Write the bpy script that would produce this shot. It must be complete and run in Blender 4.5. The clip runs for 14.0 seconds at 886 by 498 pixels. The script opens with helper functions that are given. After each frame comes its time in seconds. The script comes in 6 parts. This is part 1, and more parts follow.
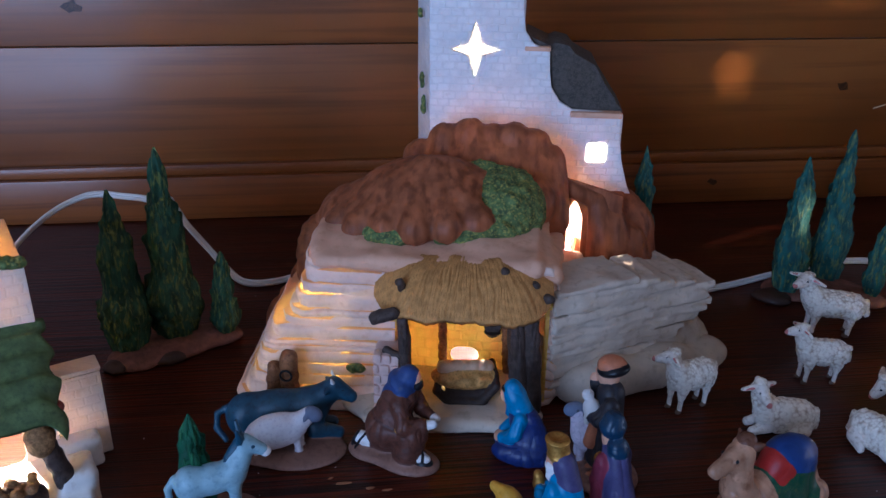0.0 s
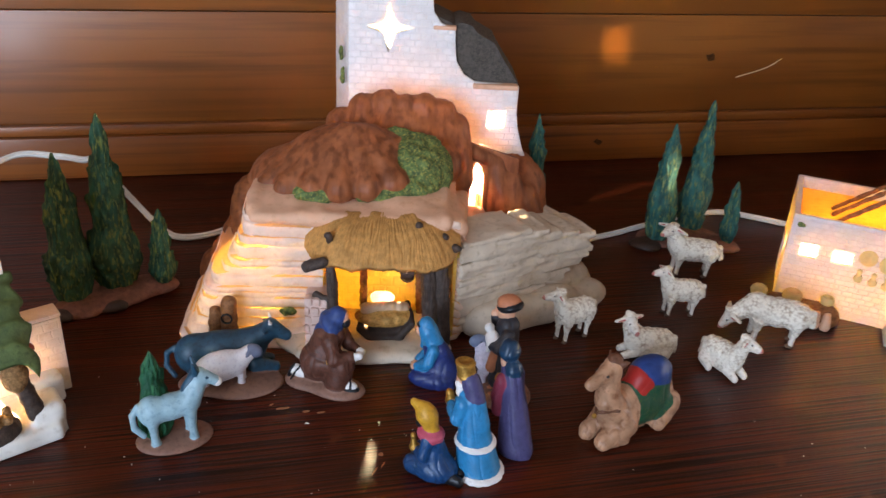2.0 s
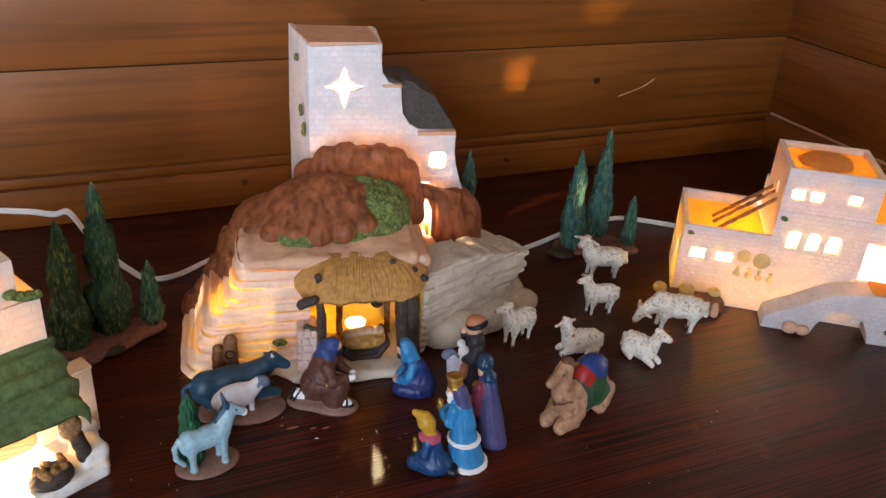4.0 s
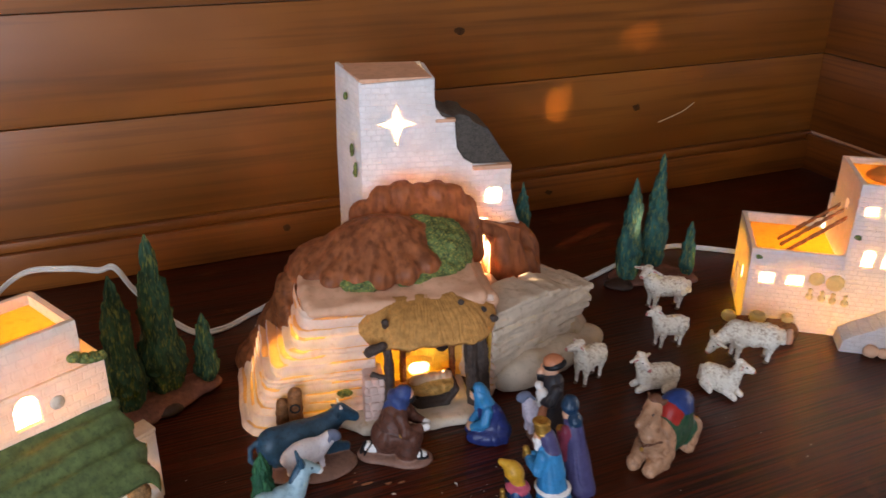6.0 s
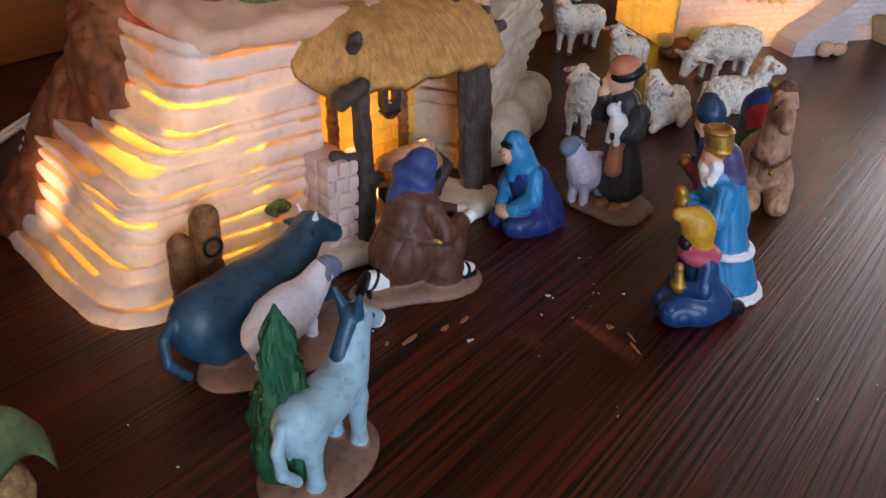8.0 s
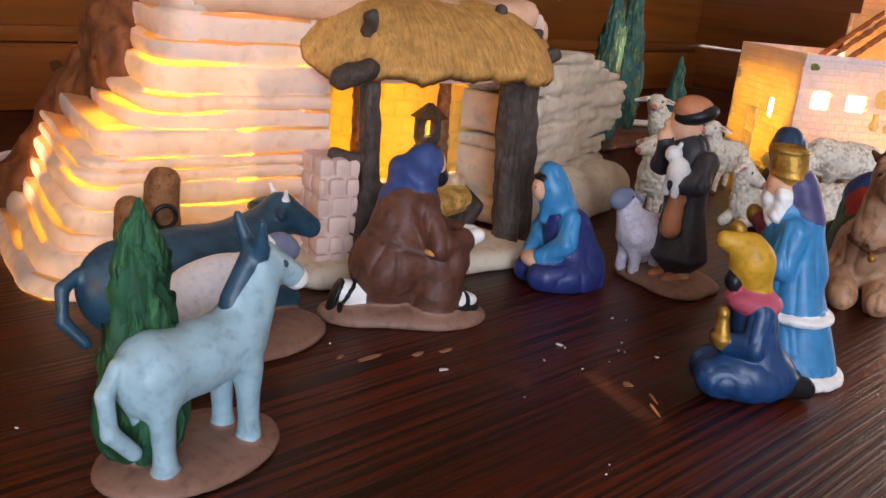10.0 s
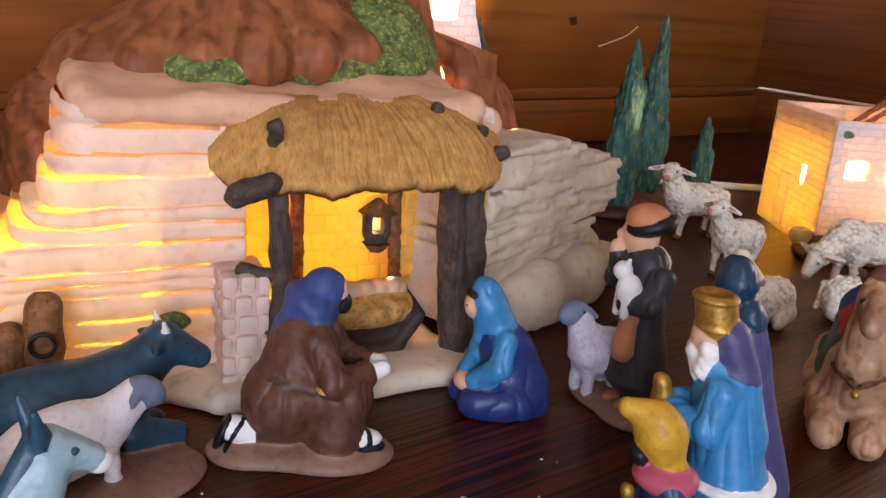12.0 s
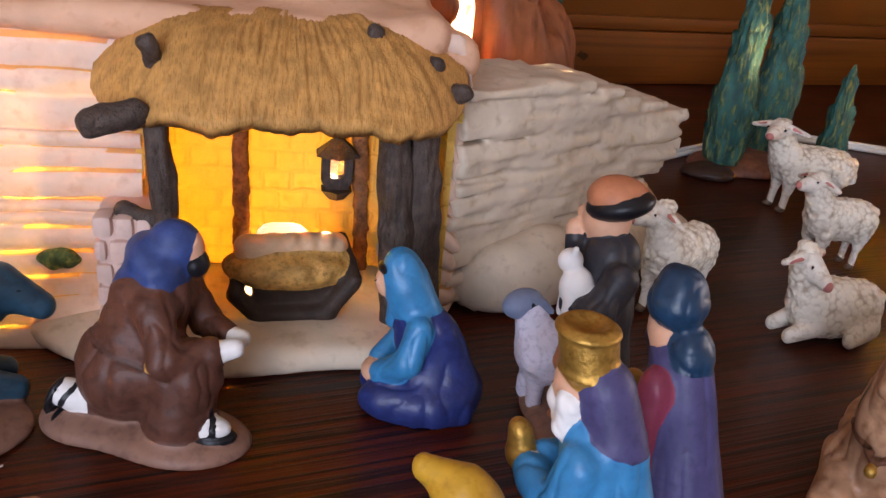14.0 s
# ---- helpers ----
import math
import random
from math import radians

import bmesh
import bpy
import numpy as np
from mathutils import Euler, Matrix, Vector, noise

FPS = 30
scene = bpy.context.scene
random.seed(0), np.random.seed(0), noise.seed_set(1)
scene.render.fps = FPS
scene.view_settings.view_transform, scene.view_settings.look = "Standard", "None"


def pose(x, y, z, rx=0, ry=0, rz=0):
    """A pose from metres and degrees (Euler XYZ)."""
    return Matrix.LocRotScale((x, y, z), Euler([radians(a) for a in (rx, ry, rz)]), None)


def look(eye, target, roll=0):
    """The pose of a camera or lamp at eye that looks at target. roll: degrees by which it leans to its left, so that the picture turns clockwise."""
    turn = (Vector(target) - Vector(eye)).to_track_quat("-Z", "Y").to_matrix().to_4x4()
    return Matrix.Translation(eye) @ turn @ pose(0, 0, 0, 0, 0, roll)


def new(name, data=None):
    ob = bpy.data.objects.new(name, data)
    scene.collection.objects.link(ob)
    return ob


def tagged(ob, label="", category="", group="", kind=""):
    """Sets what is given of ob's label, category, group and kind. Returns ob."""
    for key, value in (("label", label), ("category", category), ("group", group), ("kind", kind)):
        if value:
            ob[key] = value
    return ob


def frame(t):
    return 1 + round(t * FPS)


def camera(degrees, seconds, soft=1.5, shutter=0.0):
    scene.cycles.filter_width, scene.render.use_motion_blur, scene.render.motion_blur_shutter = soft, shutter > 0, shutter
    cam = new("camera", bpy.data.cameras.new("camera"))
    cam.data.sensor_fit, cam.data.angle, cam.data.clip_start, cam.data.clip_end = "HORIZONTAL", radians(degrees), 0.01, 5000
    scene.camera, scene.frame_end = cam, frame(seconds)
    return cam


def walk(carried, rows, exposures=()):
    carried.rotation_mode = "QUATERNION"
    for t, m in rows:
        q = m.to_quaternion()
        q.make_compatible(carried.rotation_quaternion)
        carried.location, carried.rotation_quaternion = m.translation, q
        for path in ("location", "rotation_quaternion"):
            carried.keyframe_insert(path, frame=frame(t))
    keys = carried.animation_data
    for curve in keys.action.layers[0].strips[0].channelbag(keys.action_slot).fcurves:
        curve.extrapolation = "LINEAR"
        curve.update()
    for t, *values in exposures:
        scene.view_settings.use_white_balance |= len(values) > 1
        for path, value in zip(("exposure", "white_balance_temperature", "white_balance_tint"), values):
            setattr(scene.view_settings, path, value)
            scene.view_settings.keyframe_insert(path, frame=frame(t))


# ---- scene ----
cam = camera(56.0, 14.0, 1.45, 0.3)
PATH = [
    (0, (0.037, 0.019, 0.311), (-0.129, 1.842, -0.494), 0.6),
    (0.5, (0.039, 0.002, 0.323), (-0.114, 1.823, -0.49), 0.9),
    (1, (0.045, -0.013, 0.332), (-0.062, 1.796, -0.514), 1.7),
    (1.5, (0.04, -0.025, 0.33), (-0.038, 1.766, -0.556), 2.0),
    (2, (0.028, -0.053, 0.347), (0.106, 1.729, -0.558), 3.4),
    (2.5, (0.001, -0.07, 0.363), (0.193, 1.706, -0.536), 4.4),
    (3, (-0.027, -0.078, 0.371), (0.259, 1.678, -0.544), 4.2),
    (3.2, (-0.042, -0.087, 0.386), (0.265, 1.661, -0.536), 4.3),
    (5.3, (-0.07, -0.159, 0.436), (0.392, 1.578, -0.441), 2.3),
    (5.5, (-0.077, -0.145, 0.429), (0.319, 1.621, -0.421), 1.5),
    (6, (-0.097, -0.09, 0.409), (0.273, 1.689, -0.427), 0.7),
    (6.5, (-0.165, 0.011, 0.361), (0.397, 1.702, -0.548), -0.8),
    (7, (-0.22, 0.108, 0.3), (0.564, 1.675, -0.664), -1.2),
    (7.5, (-0.212, 0.161, 0.242), (0.776, 1.579, -0.764), -0.3),
    (8, (-0.211, 0.19, 0.19), (0.926, 1.488, -0.821), 1.7),
    (8.2, (-0.205, 0.194, 0.176), (0.959, 1.512, -0.776), 2.0),
    (10.3, (-0.146, 0.179, 0.112), (0.808, 1.827, -0.5), 5.8),
    (10.5, (-0.14, 0.177, 0.118), (0.796, 1.838, -0.487), 5.6),
    (11, (-0.126, 0.177, 0.124), (0.791, 1.854, -0.465), 5.2),
    (11.5, (-0.104, 0.191, 0.134), (0.809, 1.871, -0.452), 4.9),
    (12, (-0.088, 0.191, 0.143), (0.716, 1.921, -0.457), 4.5),
    (12.5, (-0.056, 0.194, 0.147), (0.619, 1.971, -0.475), 4.8),
    (13, (-0.024, 0.201, 0.139), (0.553, 1.99, -0.543), 5.6),
    (13.5, (-0.007, 0.209, 0.142), (0.468, 2.003, -0.605), 5.9),
    (14, (0.009, 0.222, 0.142), (0.38, 2.016, -0.659), 5.8),
]

walk(cam, [(t, look(eye, target, roll)) for t, eye, target, roll in PATH],
     [(0.0, -0.62, 4600, 20), (0.5, -0.05, 4950, 16), (1.0, 0.15, 5350, 15), (1.6, 0.36, 6000, 16), (3.0, 0.3, 6250, 16), (5.5, 0.05, 6650, 20), (6.4, 0.06, 6350, 19), (7.0, 0.08, 5900, 17), (7.6, 0.10, 5850, 17), (8.2, 0.06, 6250, 21), (10.3, 0.36, 6800, 22), (14.0, 0.38, 6650, 26)])

# ---- light ----
# The shelf stands in a closed room; the back wall runs 12.1 degrees off the x axis.
SHELF = pose(-0.39, 0.757, 0, 0, 0, 12.1)

sky_world = bpy.data.worlds.new("daylight")
scene.world = sky_world
sky_world.use_nodes = True
sky = sky_world.node_tree.nodes.new("ShaderNodeTexSky")
sky.sky_type, sky.sun_disc = "NISHITA", False
sky.sun_elevation, sky.sun_rotation = radians(25), radians(160)
back = sky_world.node_tree.nodes["Background"]
back.inputs["Strength"].default_value = 0.1
sky_world.node_tree.links.new(sky.outputs[0], back.inputs["Color"])


def window_light(name, m, w, h, watts, colour):
    """Daylight that comes in through a window's opening."""
    lamp = bpy.data.lights.new(name, "AREA")
    lamp.shape, lamp.size, lamp.size_y, lamp.energy, lamp.color = "RECTANGLE", w, h, watts, colour
    new(name, lamp).matrix_world = m


def inner_light(name, place, watts, size=0.006, colour=(1.0, 0.75, 0.40)):
    """A point lamp inside a lit ceramic house: its bulb, and for the nativity an added fill."""
    lamp = bpy.data.lights.new(name, "POINT")
    lamp.energy, lamp.color, lamp.shadow_soft_size = watts, colour, size
    new(name, lamp).location = place


window_light("window_daylight", SHELF @ pose(-0.83, -2.02, 0.25, 90, 0, -8), 1.0, 1.6, 44, (0.67, 0.83, 1.0))
window_light("side_window_daylight", SHELF @ pose(2.53, -0.75, 0.36, 90, 0, 90), 0.9, 0.44, 9, (1.0, 0.93, 0.86))
HOUSE_POSE = pose(0.336, 0.553, 0, 0, 0, -24)
inner_light("nativity_bulb", (0.038, 0.620, 0.082), 9.0, 0.0012)
# Added fill lamp that evens the glow behind the front and left slabs.
inner_light("nativity_fill_lamp", (-0.032, 0.550, 0.034), 0.55, 0.008, (1.0, 0.68, 0.30))
inner_light("right_house_bulb", tuple(HOUSE_POSE @ Vector((0.086, 0.012, 0.018))), 6.5, 0.006, (1.0, 0.79, 0.40))
inner_light("left_house_bulb", (-0.2362, 0.3832, 0.062), 5.5, 0.0006)

# ---- tools ----
def lin(code):
    """Linear colour of a hex code."""
    parts = [int(code[i:i + 2], 16) / 255 for i in (0, 2, 4)]
    return tuple(c / 12.92 if c <= 0.04045 else ((c + 0.055) / 1.055) ** 2.4 for c in parts) + (1.0,)


def mesh_of(name, verts, faces, mats, index=None, smooth=True):
    me = bpy.data.meshes.new(name)
    me.from_pydata([tuple(v) for v in verts], [], [tuple(f) for f in faces])
    for m in mats if isinstance(mats, (list, tuple)) else [mats]:
        me.materials.append(m)
    if index is not None:
        me.polygons.foreach_set("material_index", np.asarray(index, dtype=np.int32))
    me.polygons.foreach_set("use_smooth", [smooth] * len(me.polygons))
    me.update()
    return me


def thing(name, place, label, category, turn=0, group="", kind=""):
    """An empty at the base of a thing, which carries its parts."""
    ob = new(name)
    ob.empty_display_size = 0.01
    ob.matrix_world = pose(*place, 0, 0, turn)
    return tagged(ob, label, category, group, kind)


def part(name, data, material, parent, label="", m=None, smooth=True, sharp=40):
    """One mesh object under a thing or a part; data is a bmesh or a mesh."""
    if isinstance(data, bmesh.types.BMesh):
        me = bpy.data.meshes.new(name)
        bmesh.ops.recalc_face_normals(data, faces=data.faces[:])
        data.to_mesh(me)
        data.free()
        for one in material if isinstance(material, (list, tuple)) else [material]:
            me.materials.append(one)
        if smooth:
            me.polygons.foreach_set("use_smooth", [True] * len(me.polygons))
            me.set_sharp_from_angle(angle=radians(sharp))
    else:
        me = data
    ob = new(name, me)
    if parent is not None:
        ob.parent = parent
    if m is not None:
        ob.matrix_basis = m
    if label:
        ob["label"] = label
    return ob


def box_bm(w, d, h, bevel=0.0, at=(0, 0, 0), segments=2):
    """A box that stands on its base's middle."""
    bm = bmesh.new()
    bmesh.ops.create_cube(bm, size=1.0, matrix=Matrix.Translation(Vector(at) + Vector((0, 0, h / 2))) @ Matrix.Diagonal((w, d, h, 1)))
    if bevel:
        bmesh.ops.bevel(bm, geom=bm.edges[:], offset=bevel, segments=segments, affect="EDGES", profile=0.6)
    return bm


def plate_bm(outline, holes, thick, bevel=0.0):
    """An upright plate in the xz plane with holes cut through it, from y = 0 back to y = thick."""
    bm = bmesh.new()
    edges = []
    for loop in (outline, *holes):
        vs = [bm.verts.new((x, 0, z)) for x, z in loop]
        edges += [bm.edges.new((vs[i], vs[(i + 1) % len(vs)])) for i in range(len(vs))]
    bmesh.ops.triangle_fill(bm, use_beauty=True, edges=edges)
    grown = bmesh.ops.extrude_face_region(bm, geom=bm.faces[:])
    bmesh.ops.translate(bm, verts=[g for g in grown["geom"] if isinstance(g, bmesh.types.BMVert)], vec=(0, thick, 0))
    if bevel:
        bmesh.ops.recalc_face_normals(bm, faces=bm.faces[:])
        rim = [e for e in bm.edges if len(e.link_faces) == 2 and e.calc_face_angle(0) > 1.0]
        bmesh.ops.bevel(bm, geom=rim, offset=bevel, segments=2, affect="EDGES", profile=0.6)
    return bm


def join_bm(*parts):
    """Several bmeshes as one."""
    bm = bmesh.new()
    for one in parts:
        me = bpy.data.meshes.new("joined")
        one.to_mesh(me)
        one.free()
        bm.from_mesh(me)
        bpy.data.meshes.remove(me)
    return bm


def moved(bm, m):
    bm.transform(m)
    return bm


def rect_hole(x0, x1, z0, z1, r=0.0015, n=3):
    """A rectangle with rounded corners."""
    out = []
    for cx, cz, a in ((x1 - r, z0 + r, -90), (x1 - r, z1 - r, 0), (x0 + r, z1 - r, 90), (x0 + r, z0 + r, 180)):
        out += [(cx + r * math.cos(radians(a + 90 * i / n)), cz + r * math.sin(radians(a + 90 * i / n))) for i in range(n + 1)]
    return out


def arch_hole(x0, x1, z0, z1, rise, n=7):
    """A doorway with an arched head."""
    mid, half = (x0 + x1) / 2, (x1 - x0) / 2
    return [(x0, z0), (x1, z0)] + [(mid + half * math.cos(math.pi * i / n), z1 - rise + rise * math.sin(math.pi * i / n)) for i in range(n + 1)]


def star_hole(cx, cz, tall, wide, waist):
    """A four-pointed star with hollow sides."""
    out = []
    for i in range(4):
        a0, a1 = i * math.pi / 2, (i + 1) * math.pi / 2
        tip0 = tall if i % 2 else wide
        tip1 = wide if i % 2 else tall
        for f, r in ((0, tip0), (0.22, tip0 * 0.50), (0.5, waist), (0.78, tip1 * 0.50)):
            a = a0 + (a1 - a0) * f
            out.append((cx + r * math.cos(a), cz + r * math.sin(a)))
    return out


def tube(name, points, radius, material, parent=None, label="", n=8, taper=None):
    """A round rod or cable along points."""
    pts = [Vector(p) for p in points]
    verts, faces = [], []
    for i, p in enumerate(pts):
        d = (pts[min(i + 1, len(pts) - 1)] - pts[max(i - 1, 0)]).normalized()
        u = d.cross(Vector((0.13, 0.27, 1))).normalized()
        w = d.cross(u)
        r = radius if taper is None else radius * taper[i]
        verts += [p + r * (u * math.cos(a) + w * math.sin(a)) for a in [2 * math.pi * k / n for k in range(n)]]
    for i in range(len(pts) - 1):
        for k in range(n):
            faces.append((i * n + k, i * n + (k + 1) % n, (i + 1) * n + (k + 1) % n, (i + 1) * n + k))
    faces += [tuple(range(n))[::-1], tuple(range((len(pts) - 1) * n, len(pts) * n))]
    return part(name, mesh_of(name, verts, faces, material), None, parent, label)


def curve_points(knots, steps=10):
    """A smooth line through knots."""
    k = [Vector(p) for p in knots]
    k = [2 * k[0] - k[1], *k, 2 * k[-1] - k[-2]]
    out = []
    for i in range(1, len(k) - 2):
        for j in range(steps):
            t = j / steps
            out.append(0.5 * (2 * k[i] + (k[i + 1] - k[i - 1]) * t + (2 * k[i - 1] - 5 * k[i] + 4 * k[i + 1] - k[i + 2]) * t ** 2
                              + (3 * k[i] - k[i - 1] - 3 * k[i + 1] + k[i + 2]) * t ** 3))
    return out + [k[-2]]


def lumps(p, size, seed=0):
    """Smooth noise from -1 to 1 at the points p (an array), with features of that size."""
    q = p / size + 37.7 * (seed + 1)
    i = np.floor(q).astype(np.int64)
    f = q - i
    f = f * f * (3 - 2 * f)
    total = np.zeros(len(p))
    for dx in (0, 1):
        for dy in (0, 1):
            for dz in (0, 1):
                h = (i[:, 0] + dx) * 73856093 ^ (i[:, 1] + dy) * 19349663 ^ (i[:, 2] + dz) * 83492791
                h = (h ^ (h >> 13)) * 1274126177 & 0x7FFFFFFF
                r = (h % 20011) / 10005.5 - 1
                total += r * np.where(dx, f[:, 0], 1 - f[:, 0]) * np.where(dy, f[:, 1], 1 - f[:, 1]) * np.where(dz, f[:, 2], 1 - f[:, 2])
    return total


def ease_borders(verts, faces, skin, rounds=6):
    """Evens the line where two paints meet, so that it runs like a brush edge."""
    ends = np.concatenate([faces[:, [k, (k + 1) % 4]] for k in range(4)])
    ends.sort(axis=1)
    owner = np.tile(skin, 4)
    key = ends[:, 0].astype(np.int64) * len(verts) + ends[:, 1]
    order = np.argsort(key, kind="stable")
    key, owner, ends = key[order], owner[order], ends[order]
    twin = np.flatnonzero((key[1:] == key[:-1]) & (owner[1:] != owner[:-1]))
    rim = ends[twin]
    if not len(rim):
        return verts
    degree = np.bincount(rim.ravel(), minlength=len(verts))
    free = degree == 2
    verts = verts.copy()
    for _ in range(rounds):
        total = np.zeros_like(verts)
        np.add.at(total, rim[:, 0], verts[rim[:, 1]])
        np.add.at(total, rim[:, 1], verts[rim[:, 0]])
        verts[free] = 0.45 * verts[free] + 0.275 * total[free]
    return verts


class Clay:
    """A moulded form: rounded solids melted into one skin, each with its own paint."""

    def __init__(self):
        self.items = []

    def _put(self, dist, lo, hi, m, k, mode):
        self.items.append((dist, np.array(lo), np.array(hi), m, k, mode))
        return self

    def ball(self, c, r, m=0, k=0.002, turn=(0, 0, 0), mode="add"):
        c, r = np.array(c, float), np.array(r if isinstance(r, tuple) else (r, r, r), float)
        rot = np.array(Euler([radians(a) for a in turn]).to_matrix())
        big = max(r)

        def dist(p):
            q = (p - c) @ rot
            k0 = np.sqrt((q / r) ** 2 @ np.ones(3)) + 1e-9
            k1 = np.sqrt((q / r ** 2) ** 2 @ np.ones(3)) + 1e-9
            return k0 * (k0 - 1) / k1
        return self._put(dist, c - big, c + big, m, k, mode)

    def limb(self, a, b, ra, rb=None, m=0, k=0.002, mode="add"):
        a, b, rb = np.array(a, float), np.array(b, float), ra if rb is None else rb
        d = b - a

        def dist(p):
            t = np.clip((p - a) @ d / (d @ d), 0, 1)
            q = p - a - t[:, None] * d
            return np.sqrt((q * q) @ np.ones(3)) - (ra + (rb - ra) * t)
        big = max(ra, rb)
        return self._put(dist, np.minimum(a, b) - big, np.maximum(a, b) + big, m, k, mode)

    def slab(self, c, h, m=0, k=0.002, rnd=0.001, turn=(0, 0, 0), mode="add"):
        c, h = np.array(c, float), np.array(h, float)
        rot = np.array(Euler([radians(a) for a in turn]).to_matrix())
        big = float(np.linalg.norm(h))

        def dist(p):
            q = np.abs((p - c) @ rot) - h + rnd
            out = np.maximum(q, 0)
            return np.sqrt((out * out) @ np.ones(3)) + np.minimum(q.max(axis=1), 0) - rnd
        return self._put(dist, c - big, c + big, m, k, mode)

    def mesh(self, name, mats, cell, relief=(), flat=True):
        """relief: (height, size) pairs of lumps on the skin, or (height, size, paint) on one paint only; a negative height cuts creases."""
        adds = [s for s in self.items if s[5] != "paint"]
        lo = np.min([s[1] for s in adds if s[5] == "add"], axis=0) - 3 * cell
        hi = np.max([s[2] for s in adds if s[5] == "add"], axis=0) + 3 * cell
        if flat:
            lo[2] = max(lo[2], -3 * cell)
        n = np.ceil((hi - lo) / cell).astype(int) + 1
        axes = [lo[i] + cell * np.arange(n[i]) for i in range(3)]
        val = np.full(n, 1.0)
        for dist, a, b, m, k, mode in adds:
            i0 = np.clip(np.floor((a - 6 * k - 4 * cell - lo) / cell).astype(int), 0, n)
            i1 = np.clip(np.ceil((b + 6 * k + 4 * cell - lo) / cell).astype(int) + 1, 0, n)
            if np.any(i1 <= i0):
                continue
            near = tuple(slice(p, q) for p, q in zip(i0, i1))
            pts = np.stack(np.meshgrid(*[axes[i][near[i]] for i in range(3)], indexing="ij"), -1)
            d, v = dist(pts.reshape(-1, 3)).reshape(pts.shape[:3]), val[near]
            if mode == "add":
                h = np.clip(0.5 + 0.5 * (v - d) / k, 0, 1)
                val[near] = v * (1 - h) + d * h - k * h * (1 - h)
            else:
                h = np.clip(0.5 - 0.5 * (v + d) / k, 0, 1)
                val[near] = v * (1 - h) - d * h + k * h * (1 - h)
        if flat:
            val = np.maximum(val, -axes[2][None, None, :])
        inside = val < 0
        acc, cnt = np.zeros((*(n - 1), 3)), np.zeros(n - 1)
        base = np.stack(np.meshgrid(*[np.arange(v - 1) for v in n], indexing="ij"), -1)
        for axis in range(3):
            others = [i for i in range(3) if i != axis]
            for u in (0, 1):
                for w in (0, 1):
                    o0 = [0, 0, 0]
                    o0[others[0]], o0[others[1]] = u, w
                    o1 = list(o0)
                    o1[axis] = 1
                    s0 = tuple(slice(o0[i], n[i] - 1 + o0[i]) for i in range(3))
                    s1 = tuple(slice(o1[i], n[i] - 1 + o1[i]) for i in range(3))
                    v0, v1 = val[s0], val[s1]
                    cross = inside[s0] != inside[s1]
                    t = np.where(cross, v0 / np.where(cross, v0 - v1, 1), 0)
                    p = base + np.array(o0)
                    p = p.astype(float)
                    p[..., axis] += t
                    acc += np.where(cross[..., None], p, 0)
                    cnt += cross
        used = cnt > 0
        index = np.full(n - 1, -1)
        index[used] = np.arange(used.sum())
        verts = acc[used] / cnt[used][:, None]
        grad = np.stack(np.gradient(val), -1)
        cells = np.floor(verts).astype(int)
        nor = grad[cells[:, 0], cells[:, 1], cells[:, 2]]
        nor /= np.linalg.norm(nor, axis=1)[:, None] + 1e-9
        verts = lo + verts * cell
        faces = []
        for axis in range(3):
            b, c = (axis + 1) % 3, (axis + 2) % 3
            s0 = [slice(None)] * 3
            s1 = [slice(None)] * 3
            s0[axis], s1[axis] = slice(0, n[axis] - 1), slice(1, n[axis])
            change = inside[tuple(s0)] != inside[tuple(s1)]
            e = np.argwhere(change)
            e = e[(e[:, b] > 0) & (e[:, c] > 0) & (e[:, b] < n[b] - 1) & (e[:, c] < n[c] - 1)]
            quad = []
            for db, dc in ((-1, -1), (0, -1), (0, 0), (-1, 0)):
                q = e.copy()
                q[:, b] += db
                q[:, c] += dc
                quad.append(index[q[:, 0], q[:, 1], q[:, 2]])
            quad = np.stack(quad, 1)
            start = inside[tuple(s0)][e[:, 0], e[:, 1], e[:, 2]]
            quad[~start] = quad[~start][:, ::-1]
            faces.append(quad)
        faces = np.concatenate(faces)
        solids = [s for s in self.items if s[5] == "add"]
        dists = np.stack([s[0](verts) for s in solids], 1)
        paint = np.array([s[3] for s in solids])[dists.argmin(1)]
        for s in self.items:
            if s[5] == "paint":
                paint[s[0](verts) < 0] = s[3]
        for height, size, *only in relief:
            move = lumps(verts, np.array(size), len(faces) % 7)
            move = height * move if height > 0 else -height * (2 * np.sqrt(np.abs(move) + 0.002) - 0.9)
            if only:
                move = np.where(np.isin(paint, only), move, 0)
            if flat:
                move = np.where(verts[:, 2] < cell, 0, move)
            verts = verts + nor * move[:, None]
        skin = paint[faces[:, 0]]
        verts = ease_borders(verts, faces, skin)
        return mesh_of(name, verts, faces, mats, skin)

# ---- materials ----
def shader(name):
    m = bpy.data.materials.new(name)
    m.use_nodes = True
    t = m.node_tree
    return m, t, t.nodes["Principled BSDF"], t.nodes["Material Output"]


def node(t, kind, **inputs):
    n = t.nodes.new(kind)
    for key, value in inputs.items():
        n.inputs[key.replace("_", " ")].default_value = value
    return n


